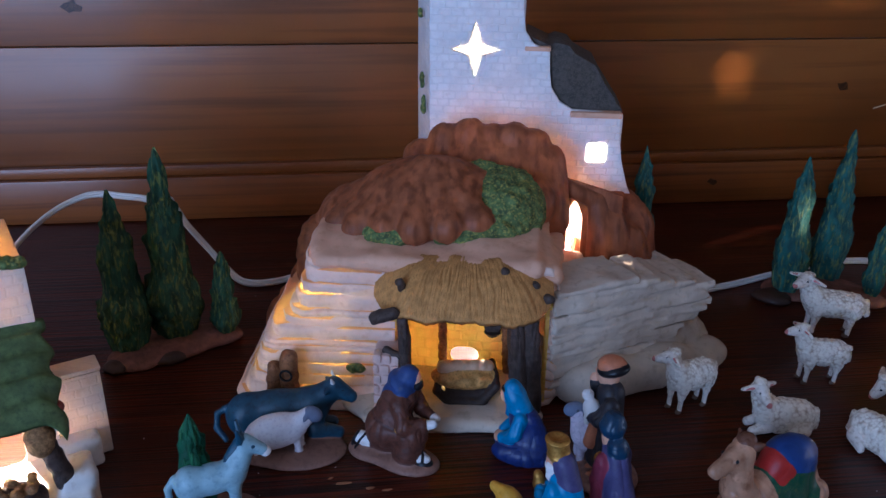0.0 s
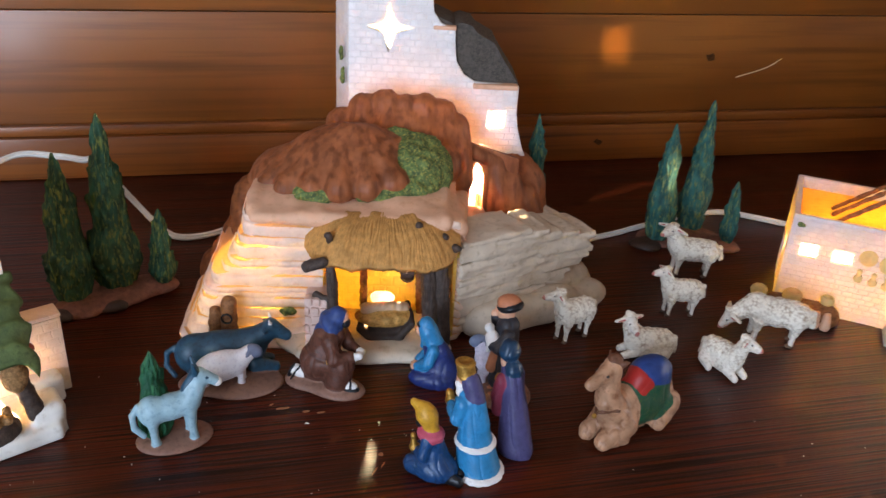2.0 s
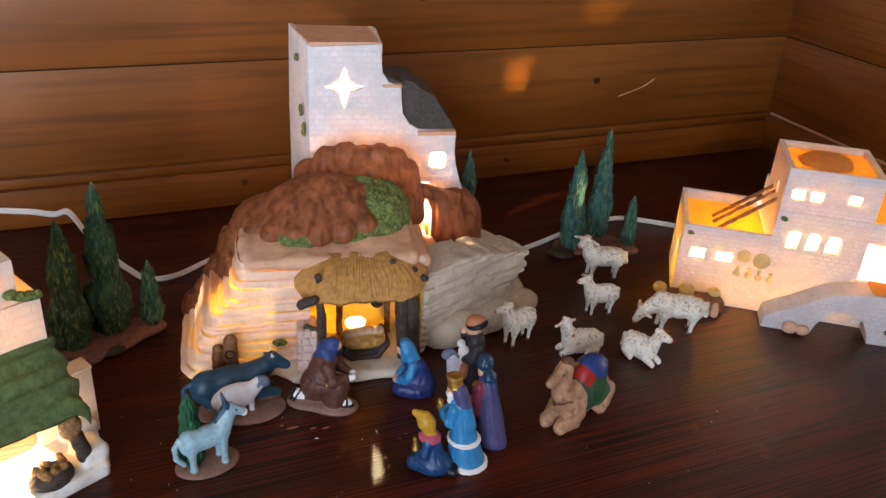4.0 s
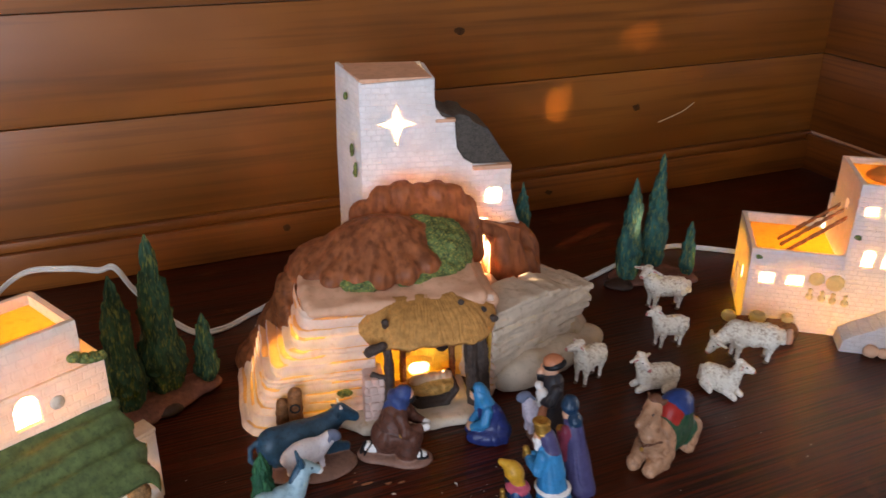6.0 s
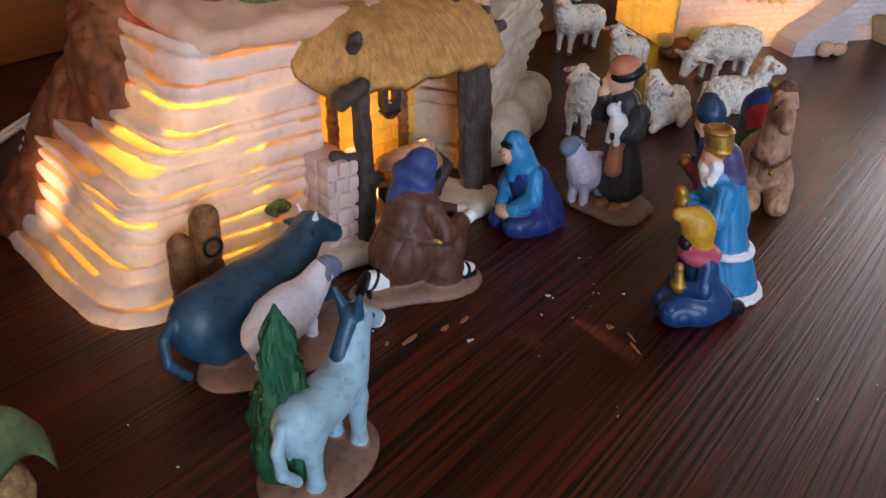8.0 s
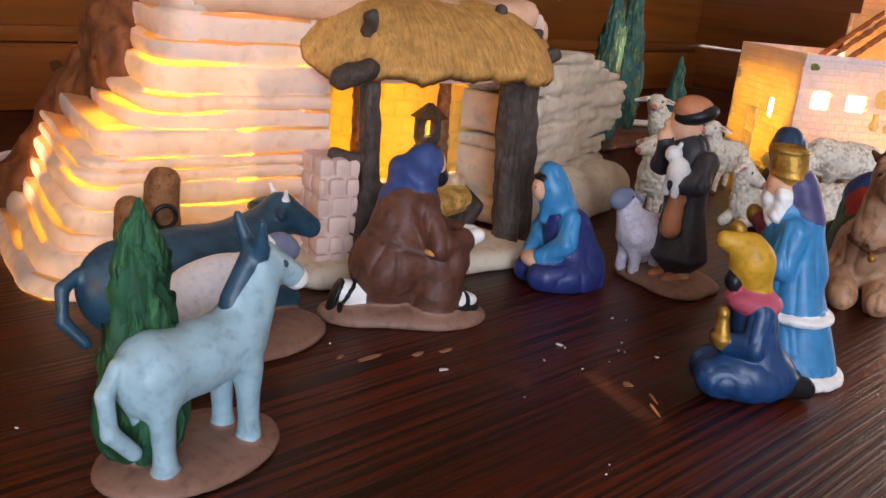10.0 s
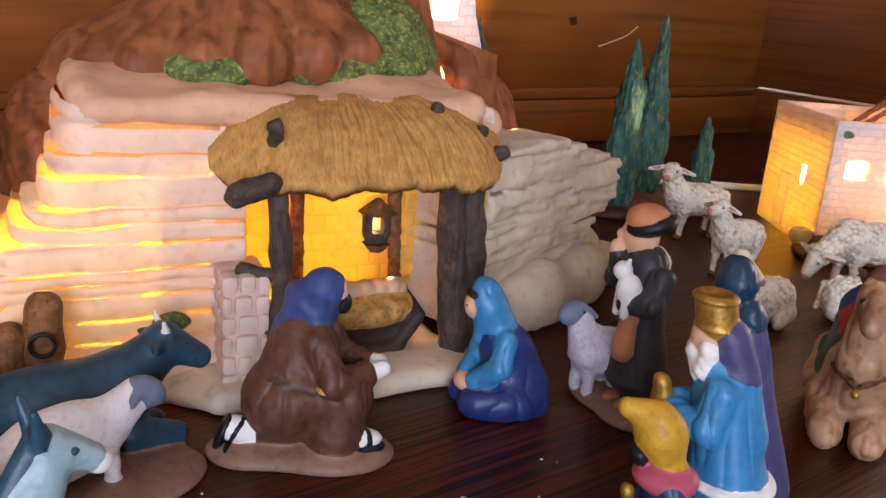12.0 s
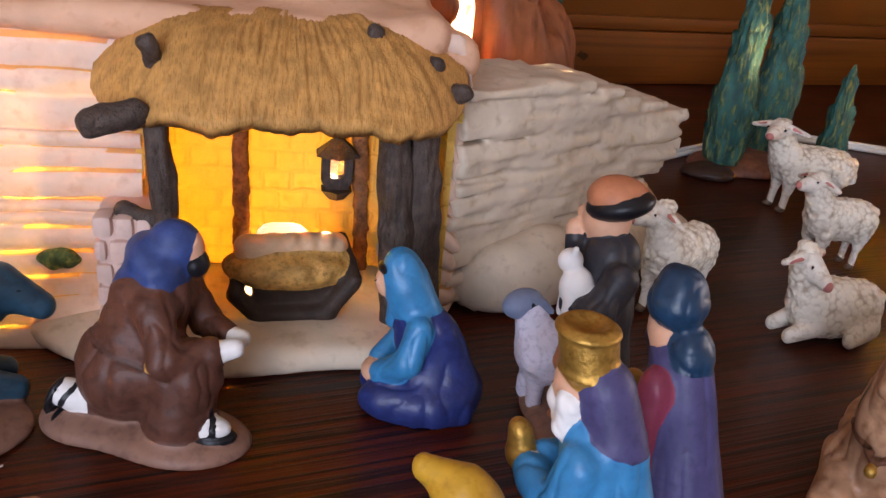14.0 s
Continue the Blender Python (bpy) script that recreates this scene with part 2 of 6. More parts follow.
def mottle(t, a, b, scale, detail=4.0, lo=0.35, hi=0.65, coords=None, stretch=None):
    """Two colours mixed by noise; returns the colour's socket and the factor's."""
    tex = node(t, "ShaderNodeTexNoise", Scale=scale, Detail=detail)
    if coords is None:
        coords = t.nodes.new("ShaderNodeTexCoord").outputs["Object"]
    if stretch:
        mapping = t.nodes.new("ShaderNodeMapping")
        mapping.inputs["Scale"].default_value = stretch
        t.links.new(coords, mapping.inputs["Vector"])
        coords = mapping.outputs["Vector"]
    t.links.new(coords, tex.inputs["Vector"])
    ramp = node(t, "ShaderNodeMapRange", From_Min=lo, From_Max=hi)
    t.links.new(tex.outputs["Fac"], ramp.inputs["Value"])
    mix = t.nodes.new("ShaderNodeMix")
    mix.data_type = "RGBA"
    for socket, value in ((mix.inputs[6], a), (mix.inputs[7], b)):
        if isinstance(value, tuple):
            socket.default_value = value
        else:
            t.links.new(value, socket)
    t.links.new(ramp.outputs["Result"], mix.inputs[0])
    return mix.outputs[2], ramp.outputs["Result"]


def relief(t, bsdf, height, strength, distance=0.001, then=None):
    b = node(t, "ShaderNodeBump", Strength=strength, Distance=distance)
    t.links.new(height, b.inputs["Height"])
    if then is not None:
        t.links.new(then, b.inputs["Normal"])
    for one in bsdf if isinstance(bsdf, (list, tuple)) else [bsdf]:
        t.links.new(b.outputs["Normal"], one.inputs["Normal"])
    return b.outputs["Normal"]


def shade(c, f):
    return tuple(min(1.0, v * f) for v in c[:3]) + (1.0,)


def paint(name, code, rough=0.5, vary=0.25, dirt=None, bump=0.25, size=0.006, gloss=0.35, metal=0.0, stretch=None):
    """Brushed hobby paint on cast resin or bisque."""
    m, t, bsdf, out = shader(name)
    base = lin(code)
    big, _ = mottle(t, shade(base, 1 - vary), shade(base, 1 + vary), 1 / size, 3.0)
    col, f = mottle(t, big, lin(dirt) if dirt else shade(base, 1 - 0.6 * vary), 2.7 / size, 6.0, 0.5, 0.78, None, stretch)
    t.links.new(col, bsdf.inputs["Base Color"])
    bsdf.inputs["Roughness"].default_value = rough
    bsdf.inputs["Specular IOR Level"].default_value = gloss
    bsdf.inputs["Metallic"].default_value = metal
    fine = node(t, "ShaderNodeTexNoise", Scale=5 / size, Detail=5.0)
    t.links.new(t.nodes.new("ShaderNodeTexCoord").outputs["Object"], fine.inputs["Vector"])
    relief(t, bsdf, fine.outputs["Fac"], bump, 0.0006)
    return m


def bisque(name, code, through_wall, dirt=None, brick=None, rough=0.62, glow=(1.0, 0.66, 0.18, 1), vary=0.08, size=0.012, stretch=None):
    """Thin unglazed porcelain that lets some of the light behind it through. brick: width, height and depth of moulded courses."""
    m, t, bsdf, out = shader(name)
    base = lin(code)
    col, f = mottle(t, shade(base, 1 - vary), shade(base, 1 + vary), 1 / size, 4.0)
    col, g = mottle(t, col, lin(dirt) if dirt else shade(base, 0.85), 2.3 / size, 6.0, 0.55 if stretch is None else 0.46, 0.8 if stretch is None else 0.66, None, stretch)
    coords = t.nodes.new("ShaderNodeTexCoord").outputs["Object"]
    leak = node(t, "ShaderNodeBsdfTranslucent", Color=glow)
    fine = node(t, "ShaderNodeTexNoise", Scale=900.0, Detail=4.0)
    t.links.new(coords, fine.inputs["Vector"])
    normal = relief(t, [bsdf, leak], fine.outputs["Fac"], 0.25, 0.0004)
    if brick:
        wob = node(t, "ShaderNodeTexNoise", Scale=160.0, Detail=2.0)
        t.links.new(coords, wob.inputs["Vector"])
        add = node(t, "ShaderNodeVectorMath")
        add.operation = "MULTIPLY_ADD"
        t.links.new(wob.outputs["Color"], add.inputs[0])
        add.inputs[1].default_value = (0.002, 0.002, 0.002)
        t.links.new(coords, add.inputs[2])
        split, lay = t.nodes.new("ShaderNodeSeparateXYZ"), t.nodes.new("ShaderNodeCombineXYZ")
        run = node(t, "ShaderNodeMath")
        t.links.new(add.outputs[0], split.inputs[0])
        t.links.new(split.outputs["X"], run.inputs[0])
        t.links.new(split.outputs["Y"], run.inputs[1])
        t.links.new(run.outputs[0], lay.inputs["X"])
        t.links.new(split.outputs["Z"], lay.inputs["Y"])
        tex = node(t, "ShaderNodeTexBrick", Scale=1.0)
        tex.inputs["Mortar Size"].default_value = brick[1] * 0.16
        tex.inputs["Mortar Smooth"].default_value = 0.9
        tex.inputs["Brick Width"].default_value, tex.inputs["Row Height"].default_value = brick[:2]
        tex.inputs["Color1"].default_value, tex.inputs["Color2"].default_value = (1, 1, 1, 1), (0.82, 0.82, 0.82, 1)
        tex.inputs["Mortar"].default_value = (0, 0, 0, 1)
        t.links.new(lay.outputs["Vector"], tex.inputs["Vector"])
        relief(t, [bsdf, leak], tex.outputs["Color"], brick[2], 0.0012, normal)
        joint = t.nodes.new("ShaderNodeMix")
        joint.data_type = "RGBA"
        t.links.new(tex.outputs["Fac"], joint.inputs[0])
        t.links.new(col, joint.inputs[6])
        joint.inputs[7].default_value = shade(base, 0.97)
        col = joint.outputs[2]
    t.links.new(col, bsdf.inputs["Base Color"])
    bsdf.inputs["Roughness"].default_value = rough
    bsdf.inputs["Specular IOR Level"].default_value = 0.25
    mix = node(t, "ShaderNodeMixShader", Fac=through_wall)
    t.links.new(bsdf.outputs[0], mix.inputs[1])
    t.links.new(leak.outputs[0], mix.inputs[2])
    t.links.new(mix.outputs[0], out.inputs["Surface"])
    return m


def timber(name, light, dark, streak, rough, bump=0.25, coat=0.0, scale=1.0, wear=None, along=(1, 14, 14), span=(0.48, 0.72), gloss=0.5):
    """Sawn and varnished wood with its grain along x."""
    m, t, bsdf, out = shader(name)
    coords = t.nodes.new("ShaderNodeTexCoord").outputs["Object"]
    shift = t.nodes.new("ShaderNodeObjectInfo")
    add = node(t, "ShaderNodeVectorMath")
    add.operation = "MULTIPLY_ADD"
    t.links.new(shift.outputs["Random"], add.inputs[0])
    add.inputs[1].default_value = (7.0, 5.0, 3.0)
    t.links.new(coords, add.inputs[2])
    coords = add.outputs[0]
    big, _ = mottle(t, lin(light), lin(dark), 5 * scale, 3.0, 0.35, 0.65, coords, (1, along[1] / 3, along[2] / 3))
    grain, f = mottle(t, big, lin(streak), 22 * scale, 8.0, span[0], span[1], coords, (along[0] * 0.3, along[1], along[2]))
    if wear:
        grain, _ = mottle(t, grain, lin(wear), 26 * scale, 7.0, 0.66, 0.74, coords)
    t.links.new(grain, bsdf.inputs["Base Color"])
    r = node(t, "ShaderNodeMapRange", To_Min=rough * 0.8, To_Max=rough * 1.35)
    rn = node(t, "ShaderNodeTexNoise", Scale=18 * scale, Detail=6.0)
    t.links.new(coords, rn.inputs["Vector"])
    t.links.new(rn.outputs["Fac"], r.inputs["Value"])
    t.links.new(r.outputs["Result"], bsdf.inputs["Roughness"])
    bsdf.inputs["Coat Weight"].default_value, bsdf.inputs["Coat Roughness"].default_value = coat, 0.22
    bsdf.inputs["Specular IOR Level"].default_value = gloss
    relief(t, bsdf, f, bump, 0.0006)
    return m


TABLE = timber("dark_stained_oak", "5e2005", "421301", "1c0701", 0.36, 0.3, 0.08, 1.0, "5e3018", (1, 24, 24), (0.42, 0.60), 0.30)
PINE = timber("shellacked_pine", "94561a", "7a420e", "6e3c0e", 0.40, 0.05, 0.35, 0.6, None, (1, 9, 9))
PINE_DARK = timber("shellacked_pine_moulding", "8c4e16", "70390c", "5c2c08", 0.40, 0.06, 0.35, 0.6)
PLASTER = paint("cream_wall_paint", "e6dccb", 0.7, 0.04, None, 0.05, 0.3)
CARPET = paint("beige_floor", "a08a70", 0.9, 0.15, None, 0.3, 0.05)

SLAB = bisque("cream_slab_bisque", "e4c8b4", 0.045, "d0aa90", None, 0.55, (1.0, 0.62, 0.14, 1))
SLAB_THIN = bisque("thin_slab_joint", "d8a070", 0.32, "c08a5c", None, 0.6, (1.0, 0.58, 0.06, 1))
JAMB = bisque("pink_stone_bisque", "dcbcae", 0.01, "c8a294")
SLAB_TAN = bisque("tan_slab_bisque", "dcac8c", 0.025, "c89472")
GREY_SLAB = bisque("grey_slab_bisque", "d2c0aa", 0.03, "b09c84")
TOWER = bisque("white_brick_bisque", "eeebea", 0.11, "dcd6d2", (0.0085, 0.0052, 0.5))
# The yellow of the bulb's glow is put into this base colour too.
NICHE = bisque("glow_tinted_brick_bisque", "f0c468", 0.42, "d09438", (0.010, 0.0075, 0.5), 0.62, (1.0, 0.86, 0.16, 1))
HOUSE = bisque("white_house_bisque", "eee8ea", 0.25, "dcccc4", (0.0075, 0.0045, 0.6), 0.62, (1.0, 0.77, 0.07, 1))
MOULDED = bisque("thin_moulded_bisque", "f0dca8", 0.55, "dcc090", None, 0.6, (1.0, 0.90, 0.40, 1))
HOUSE_OLD = bisque("cream_block_bisque", "eee2d2", 0.18, "dccab0", (0.0085, 0.0060, 0.22), 0.62, (1.0, 0.70, 0.18, 1))
ROOF_TAN = bisque("tan_roof_bisque", "dc9a4c", 0.26, "c07a38", None, 0.62, (1.0, 0.66, 0.06, 1))
ROCK = bisque("red_brown_rock_paint", "965836", 0.06, "6e3e25", None, 0.52, (1.0, 0.50, 0.08, 1), 0.24, 0.012, (1.0, 0.8, 0.14))
BARK = bisque("dark_brown_rock_paint", "7a4626", 0.10, "341c10", None, 0.6, (1.0, 0.40, 0.07, 1), 0.4, 0.008)
MOSS = paint("moss_green_paint", "566636", 0.7, 0.5, "b4a64c", 1.0, 0.0045)
THATCH = paint("straw_thatch_paint", "c08c4c", 0.65, 0.18, "8a6030", 0.5, 0.005, 0.3, 0.0, (5, 0.7, 0.7))
LOG = paint("dark_log_paint", "4a3c34", 0.6, 0.3, "2a201c", 0.8, 0.004, 0.35, 0.0, (2, 2, 0.4))
TIMBER = paint("brown_timber_paint", "8a5a34", 0.6, 0.3, "5a3418", 0.6, 0.004)
ROOF_DARK = paint("charcoal_roof_paint", "4a443e", 0.75, 0.3, "6a6054", 1.0, 0.0025)
IRON = paint("black_iron_paint", "1c1a1a", 0.45, 0.2, None, 0.3, 0.004)
EARTH = paint("brown_earth_paint", "7a5040", 0.6, 0.25, "5a3a30", 0.4, 0.008)
EARTH_DARK = paint("dark_earth_paint", "3a2820", 0.5, 0.25, None, 0.4, 0.008)
CABLE = paint("white_cable_plastic", "e8e4dc", 0.4, 0.04, None, 0.05, 0.02, 0.5)


def foliage(name, dark, mid, light, size):
    """Dark moulded greenery with paler strokes brushed upwards over it."""
    m, t, bsdf, out = shader(name)
    col, _ = mottle(t, lin(dark), lin(mid), 0.35 / size, 3.0, 0.35, 0.65, None, (1, 1, 0.5))
    col, f = mottle(t, col, lin(light), 1 / size, 5.0, 0.50, 0.68, None, (1, 1, 0.28))
    t.links.new(col, bsdf.inputs["Base Color"])
    bsdf.inputs["Roughness"].default_value, bsdf.inputs["Specular IOR Level"].default_value = 0.62, 0.3
    relief(t, bsdf, f, 0.9, 0.0010)
    return m


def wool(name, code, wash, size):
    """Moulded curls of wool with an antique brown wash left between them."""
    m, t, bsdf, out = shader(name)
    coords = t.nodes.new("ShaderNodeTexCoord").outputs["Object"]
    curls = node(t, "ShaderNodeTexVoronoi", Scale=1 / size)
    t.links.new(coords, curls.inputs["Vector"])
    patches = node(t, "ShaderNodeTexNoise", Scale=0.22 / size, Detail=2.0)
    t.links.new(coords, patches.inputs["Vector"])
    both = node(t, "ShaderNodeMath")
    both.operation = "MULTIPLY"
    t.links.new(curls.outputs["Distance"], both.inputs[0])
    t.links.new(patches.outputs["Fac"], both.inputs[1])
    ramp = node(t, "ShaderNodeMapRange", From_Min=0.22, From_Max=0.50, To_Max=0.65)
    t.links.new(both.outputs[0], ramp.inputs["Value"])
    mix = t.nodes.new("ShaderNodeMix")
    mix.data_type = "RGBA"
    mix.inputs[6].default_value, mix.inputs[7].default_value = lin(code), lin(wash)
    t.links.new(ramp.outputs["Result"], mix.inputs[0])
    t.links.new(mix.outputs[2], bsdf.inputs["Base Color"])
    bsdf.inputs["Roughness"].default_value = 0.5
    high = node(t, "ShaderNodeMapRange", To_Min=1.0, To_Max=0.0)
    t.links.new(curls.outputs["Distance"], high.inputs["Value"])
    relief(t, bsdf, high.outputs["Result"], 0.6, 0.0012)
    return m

PINE_GREEN = foliage("cypress_green_paint", "1c3c2a", "36624a", "7c8848", 0.0022)
PINE_BLUE = foliage("cypress_blue_green_paint", "1c4440", "35685e", "7a8450", 0.0022)

# ---- the shelf, its panelling and the room round it ----
def setting(name, bm, material, m, label, sharp=40):
    return tagged(part(name, bm, material, None, label, m, True, sharp), label, "", "", "structure")


table = setting("table_top", box_bm(3.2, 0.86, 0.04, 0.003, (-0.5, -0.43, -0.04)), TABLE, SHELF, "dark stained oak table top with worn varnish")

wall_back = tagged(new("wall_back"), "amber shellacked pine plank wall behind the display", "", "", "structure")
wall_back.matrix_world = SHELF
rails = (-0.75, -0.04, 0.055, 0.170, 0.279, 0.395, 0.50, 0.62, 0.74, 0.86, 0.98, 1.10, 1.22, 1.34, 1.46, 1.58, 1.70)
for a, b in zip(rails, rails[1:]):
    part("plank", box_bm(4.8, 0.018, b - a - 0.0012, 0.0012, (0.2, 0.009, a)), PINE, wall_back)
baseboard = tagged(new("baseboard"), "pine baseboard moulding along the table", "", "", "structure")
baseboard.matrix_world = SHELF
part("board", box_bm(3.2, 0.014, 0.044, 0.002, (-0.5, -0.007, 0.0005)), PINE_DARK, baseboard)
part("cap", box_bm(3.2, 0.009, 0.011, 0.003, (-0.5, -0.0045, 0.0447)), PINE_DARK, baseboard)

wall_right = tagged(new("wall_right"), "reddish pine side panel at the table's end", "", "", "structure")
wall_right.matrix_world = SHELF @ pose(1.10, 0, 0, 0, 0, -90)
for a, b in zip(rails[2:12], rails[3:13]):
    part("plank", box_bm(0.30, 0.018, b - a - 0.0012, 0.0012, (0.15, 0.009, a)), PINE_DARK, wall_right)
part("skirting", box_bm(0.30, 0.012, 0.052, 0.002, (0.15, -0.006, 0.0005)), PINE_DARK, wall_right)

setting("wall_front", plate_bm([(-2.2, -0.75), (2.6, -0.75), (2.6, 1.7), (-2.2, 1.7)], [rect_hole(-1.36, -0.28, -0.62, 1.12, 0.01)], 0.1), PLASTER,
        SHELF @ pose(0, -2.15, 0), "plain cream room wall with a tall window opening")
setting("wall_left", box_bm(0.1, 2.1, 2.45, 0, (-2.25, -1.02, -0.75)), PLASTER, SHELF, "plain cream room wall")
setting("wall_end", plate_bm([(-2.07, -0.75), (0.03, -0.75), (0.03, 1.7), (-2.07, 1.7)], [rect_hole(-1.22, -0.28, 0.12, 0.60, 0.01)], 0.1), PLASTER,
        SHELF @ pose(2.70, 0, 0, 0, 0, 90), "plain cream room wall with a window opening")
setting("ceiling", box_bm(5.0, 2.3, 0.1, 0, (0.2, -1.05, 1.7)), PLASTER, SHELF, "plain white ceiling")
setting("floor", box_bm(5.0, 2.3, 0.1, 0, (0.2, -1.05, -0.85)), CARPET, SHELF, "beige carpet floor")

# scratches, chips and specks of the old varnish
CHIP = paint("bare_wood_chip", "a87450", 0.7, 0.2, None, 0.3, 0.004)
DUST = paint("white_dust", "d8d4d0", 0.8, 0.05, None, 0.1, 0.004)
SCRATCH = paint("pale_scratch", "d8b48a", 0.6, 0.1, None, 0.1, 0.004)


def flake(r, long, seed, thick=0.0002):
    """A thin ragged flake lying on a surface."""
    rng = random.Random(seed)
    bm = bmesh.new()
    ring = []
    for i in range(10):
        a = 2 * math.pi * i / 10
        q = r * rng.uniform(0.6, 1.25)
        ring.append(bm.verts.new((q * math.cos(a) * long, q * math.sin(a), 0)))
    face = bm.faces.new(ring)
    grown = bmesh.ops.extrude_face_region(bm, geom=[face])
    bmesh.ops.translate(bm, verts=[g for g in grown["geom"] if isinstance(g, bmesh.types.BMVert)], vec=(0, 0, thick))
    return bm


SPOT = SHELF.inverted()
for i, (x, y, r, long, a) in enumerate(((-0.052, 0.3895, 0.0013, 3.4, 12), (-0.036, 0.3870, 0.0012, 2.2, 4), (-0.0265, 0.3865, 0.0010, 2.4, 16), (0.0150, 0.3475, 0.0016, 1.3, 60), (0.0120, 0.3330, 0.0006, 8.0, 66),
                                        (0.0165, 0.3380, 0.0005, 6.0, 70), (-0.060, 0.3930, 0.0008, 2.0, 30))):
    part("worn_chip", flake(r, long, i), CHIP, table, "bare wood chip in the varnish", SPOT @ pose(x, y, 0.0001, 0, 0, a))
rng = random.Random(77)
specks = [(-0.034, 0.375), (0.012, 0.378), (0.0, 0.370), (0.03, 0.366), (-0.17, 0.61), (0.020, 0.362), (-0.02, 0.352)] + [(rng.uniform(-0.25, 0.34), rng.uniform(0.22, 0.42)) for _ in range(70)]
dust = bmesh.new()
for i, (x, y) in enumerate(specks):
    one = flake(0.0008 if i < 2 else rng.uniform(0.00015, 0.0004), rng.uniform(1, 2.2), i + 40, 0.0003)
    dust = join_bm(dust, moved(one, pose(x, y, 0.0001, 0, 0, rng.uniform(0, 180))))
tagged(part("table_dust", dust, DUST, None, "white dust specks scattered on the dark table"), "white dust specks scattered on the dark table", "dust", "", "stuff")


def on_wall(x, y, z):
    """A place of the plank wall's face in the wall's own axes."""
    p = SPOT @ Vector((x, y, z))
    return Vector((p.x, -0.0003, p.z))


line = [on_wall(0.411, 0.929, 0.096), on_wall(0.437, 0.935, 0.1035), on_wall(0.452, 0.938, 0.109), on_wall(0.466, 0.941, 0.118)]
tube("scratch", curve_points(line, 6), 0.0007, SCRATCH, wall_back, "pale curved scratch", 6)
KNOT = paint("dark_pine_knot", "4a2a12", 0.4, 0.3, "301808", 0.2, 0.004)
for x, z, r in ((0.02, 0.205, 0.0060), (0.52, 0.235, 0.0050), (0.30, 0.030, 0.0040), (-0.12, 0.120, 0.0036), (0.78, 0.120, 0.0050), (0.645, 0.024, 0.0036), (0.18, 0.335, 0.0055), (0.93, 0.30, 0.0045)):
    part("knot", moved(flake(r, 1.4, int(x * 100) + 60), pose(x, -0.0142 if z < 0.044 else -0.0002, z, 90)), KNOT, wall_back if z > 0.044 else baseboard, "dark knot")

# ---- the lit nativity building ----
HX, HY = 0.02, 0.55
nativity = thing("nativity_building", (HX, HY, 0), "lit porcelain nativity stable with white brick tower on brown rocks", "nativity building")
SHIFT = Matrix.Translation((-HX, -HY, 0))


def layered(name, low, high, height, layers, materials, parent, label, opening=None, seed=1, step=0.004, wob=0.0022, slope=None, joint=0.0014, flare=False):
    """A wall of thin weathered rock slabs: each course its own outline, with thin glowing joints between."""
    rng = random.Random(seed)
    cuts = [0.0]
    while len(cuts) < layers:
        cuts.append(cuts[-1] + rng.uniform(0.6, 1.5))
    cuts = [c / (cuts[-1] + 1.0) * height for c in cuts] + [height]
    rings = []
    for i in range(len(cuts) - 1):
        z0, z1 = cuts[i], cuts[i + 1]
        u = (z0 + z1) / 2 / height
        u = float(np.interp(u, (0.0, 0.21, 0.44, 0.52, 0.60, 0.68, 1.0), (0.02, 0.14, 0.30, 0.46, 0.66, 0.80, 1.0)))
        push = rng.uniform(-0.5, 0.5) * wob
        plan = [(Vector(a).lerp(Vector(b), u)) for a, b in zip(low, high)]
        h = z1 - z0
        for z, inset, mark in ((z0, joint * 0.9, 1), (z0 + 0.10 * h, joint * 0.30, 1), (z0 + 0.26 * h, -push, 0), (z0 + 0.50 * h, -push - 0.0005, 0), (z0 + 0.76 * h, -push - 0.0002, 0), (z1 - 0.08 * h, joint * 0.35, 0)):
            rings.append((z, inset, mark, plan, i))
    verts, faces, marks, tags = [], [], [], []
    columns = None
    for z, inset, mark, plan, i in rings:
        row = []
        for j in range(len(plan) - 1):
            a, b = plan[j], plan[j + 1]
            count = max(2, int((Vector(low[j + 1]) - Vector(low[j])).length / step))
            side = Vector((b.y - a.y, a.x - b.x)).normalized()
            for k in range(count):
                row.append((a.lerp(b, k / count), side, j))
        row.append((plan[-1], side, len(plan) - 2))
        columns = [c[2] for c in row]
        for p, side, j in row:
            n1 = noise.noise(Vector((p.x * 55, p.y * 55, i * 3.7 + seed)))
            n2 = noise.noise(Vector((p.x * 190, p.y * 190, z * 160 + seed)))
            r = p + side * (n1 * wob + n2 * wob * 0.32 - inset)
            r += side * 0.011 * max(0.0, 1 - z / 0.024) ** 2 * (min(1.0, max(0.0, (-0.03 - p.x) / 0.03)) if flare else 0)
            q = Vector((r.x, r.y, z + 0.0014 * noise.noise(Vector((p.x * 40, p.y * 40, i * 1.9)))))
            if slope:
                q.z *= slope(q.x)
            verts.append(q)
    n = len(columns)
    for r in range(len(rings) - 1):
        for c in range(n - 1):
            if opening and columns[c] == opening[0] and rings[r][0] < opening[1]:
                continue
            faces.append((r * n + c, r * n + c + 1, (r + 1) * n + c + 1, (r + 1) * n + c))
            ledge = (rings[r][3][0] - rings[r + 1][3][0]).length > 0.004
            marks.append(1 if (ledge or rings[r + 1][2]) and noise.noise(Vector((verts[r * n + c].x * 30, verts[r * n + c].y * 30, rings[r][4] * 2.3))) > -0.12 else 0)
    me = mesh_of(name, verts, faces, materials, marks)
    me.transform(SHIFT)
    return part(name, me, None, parent, label)


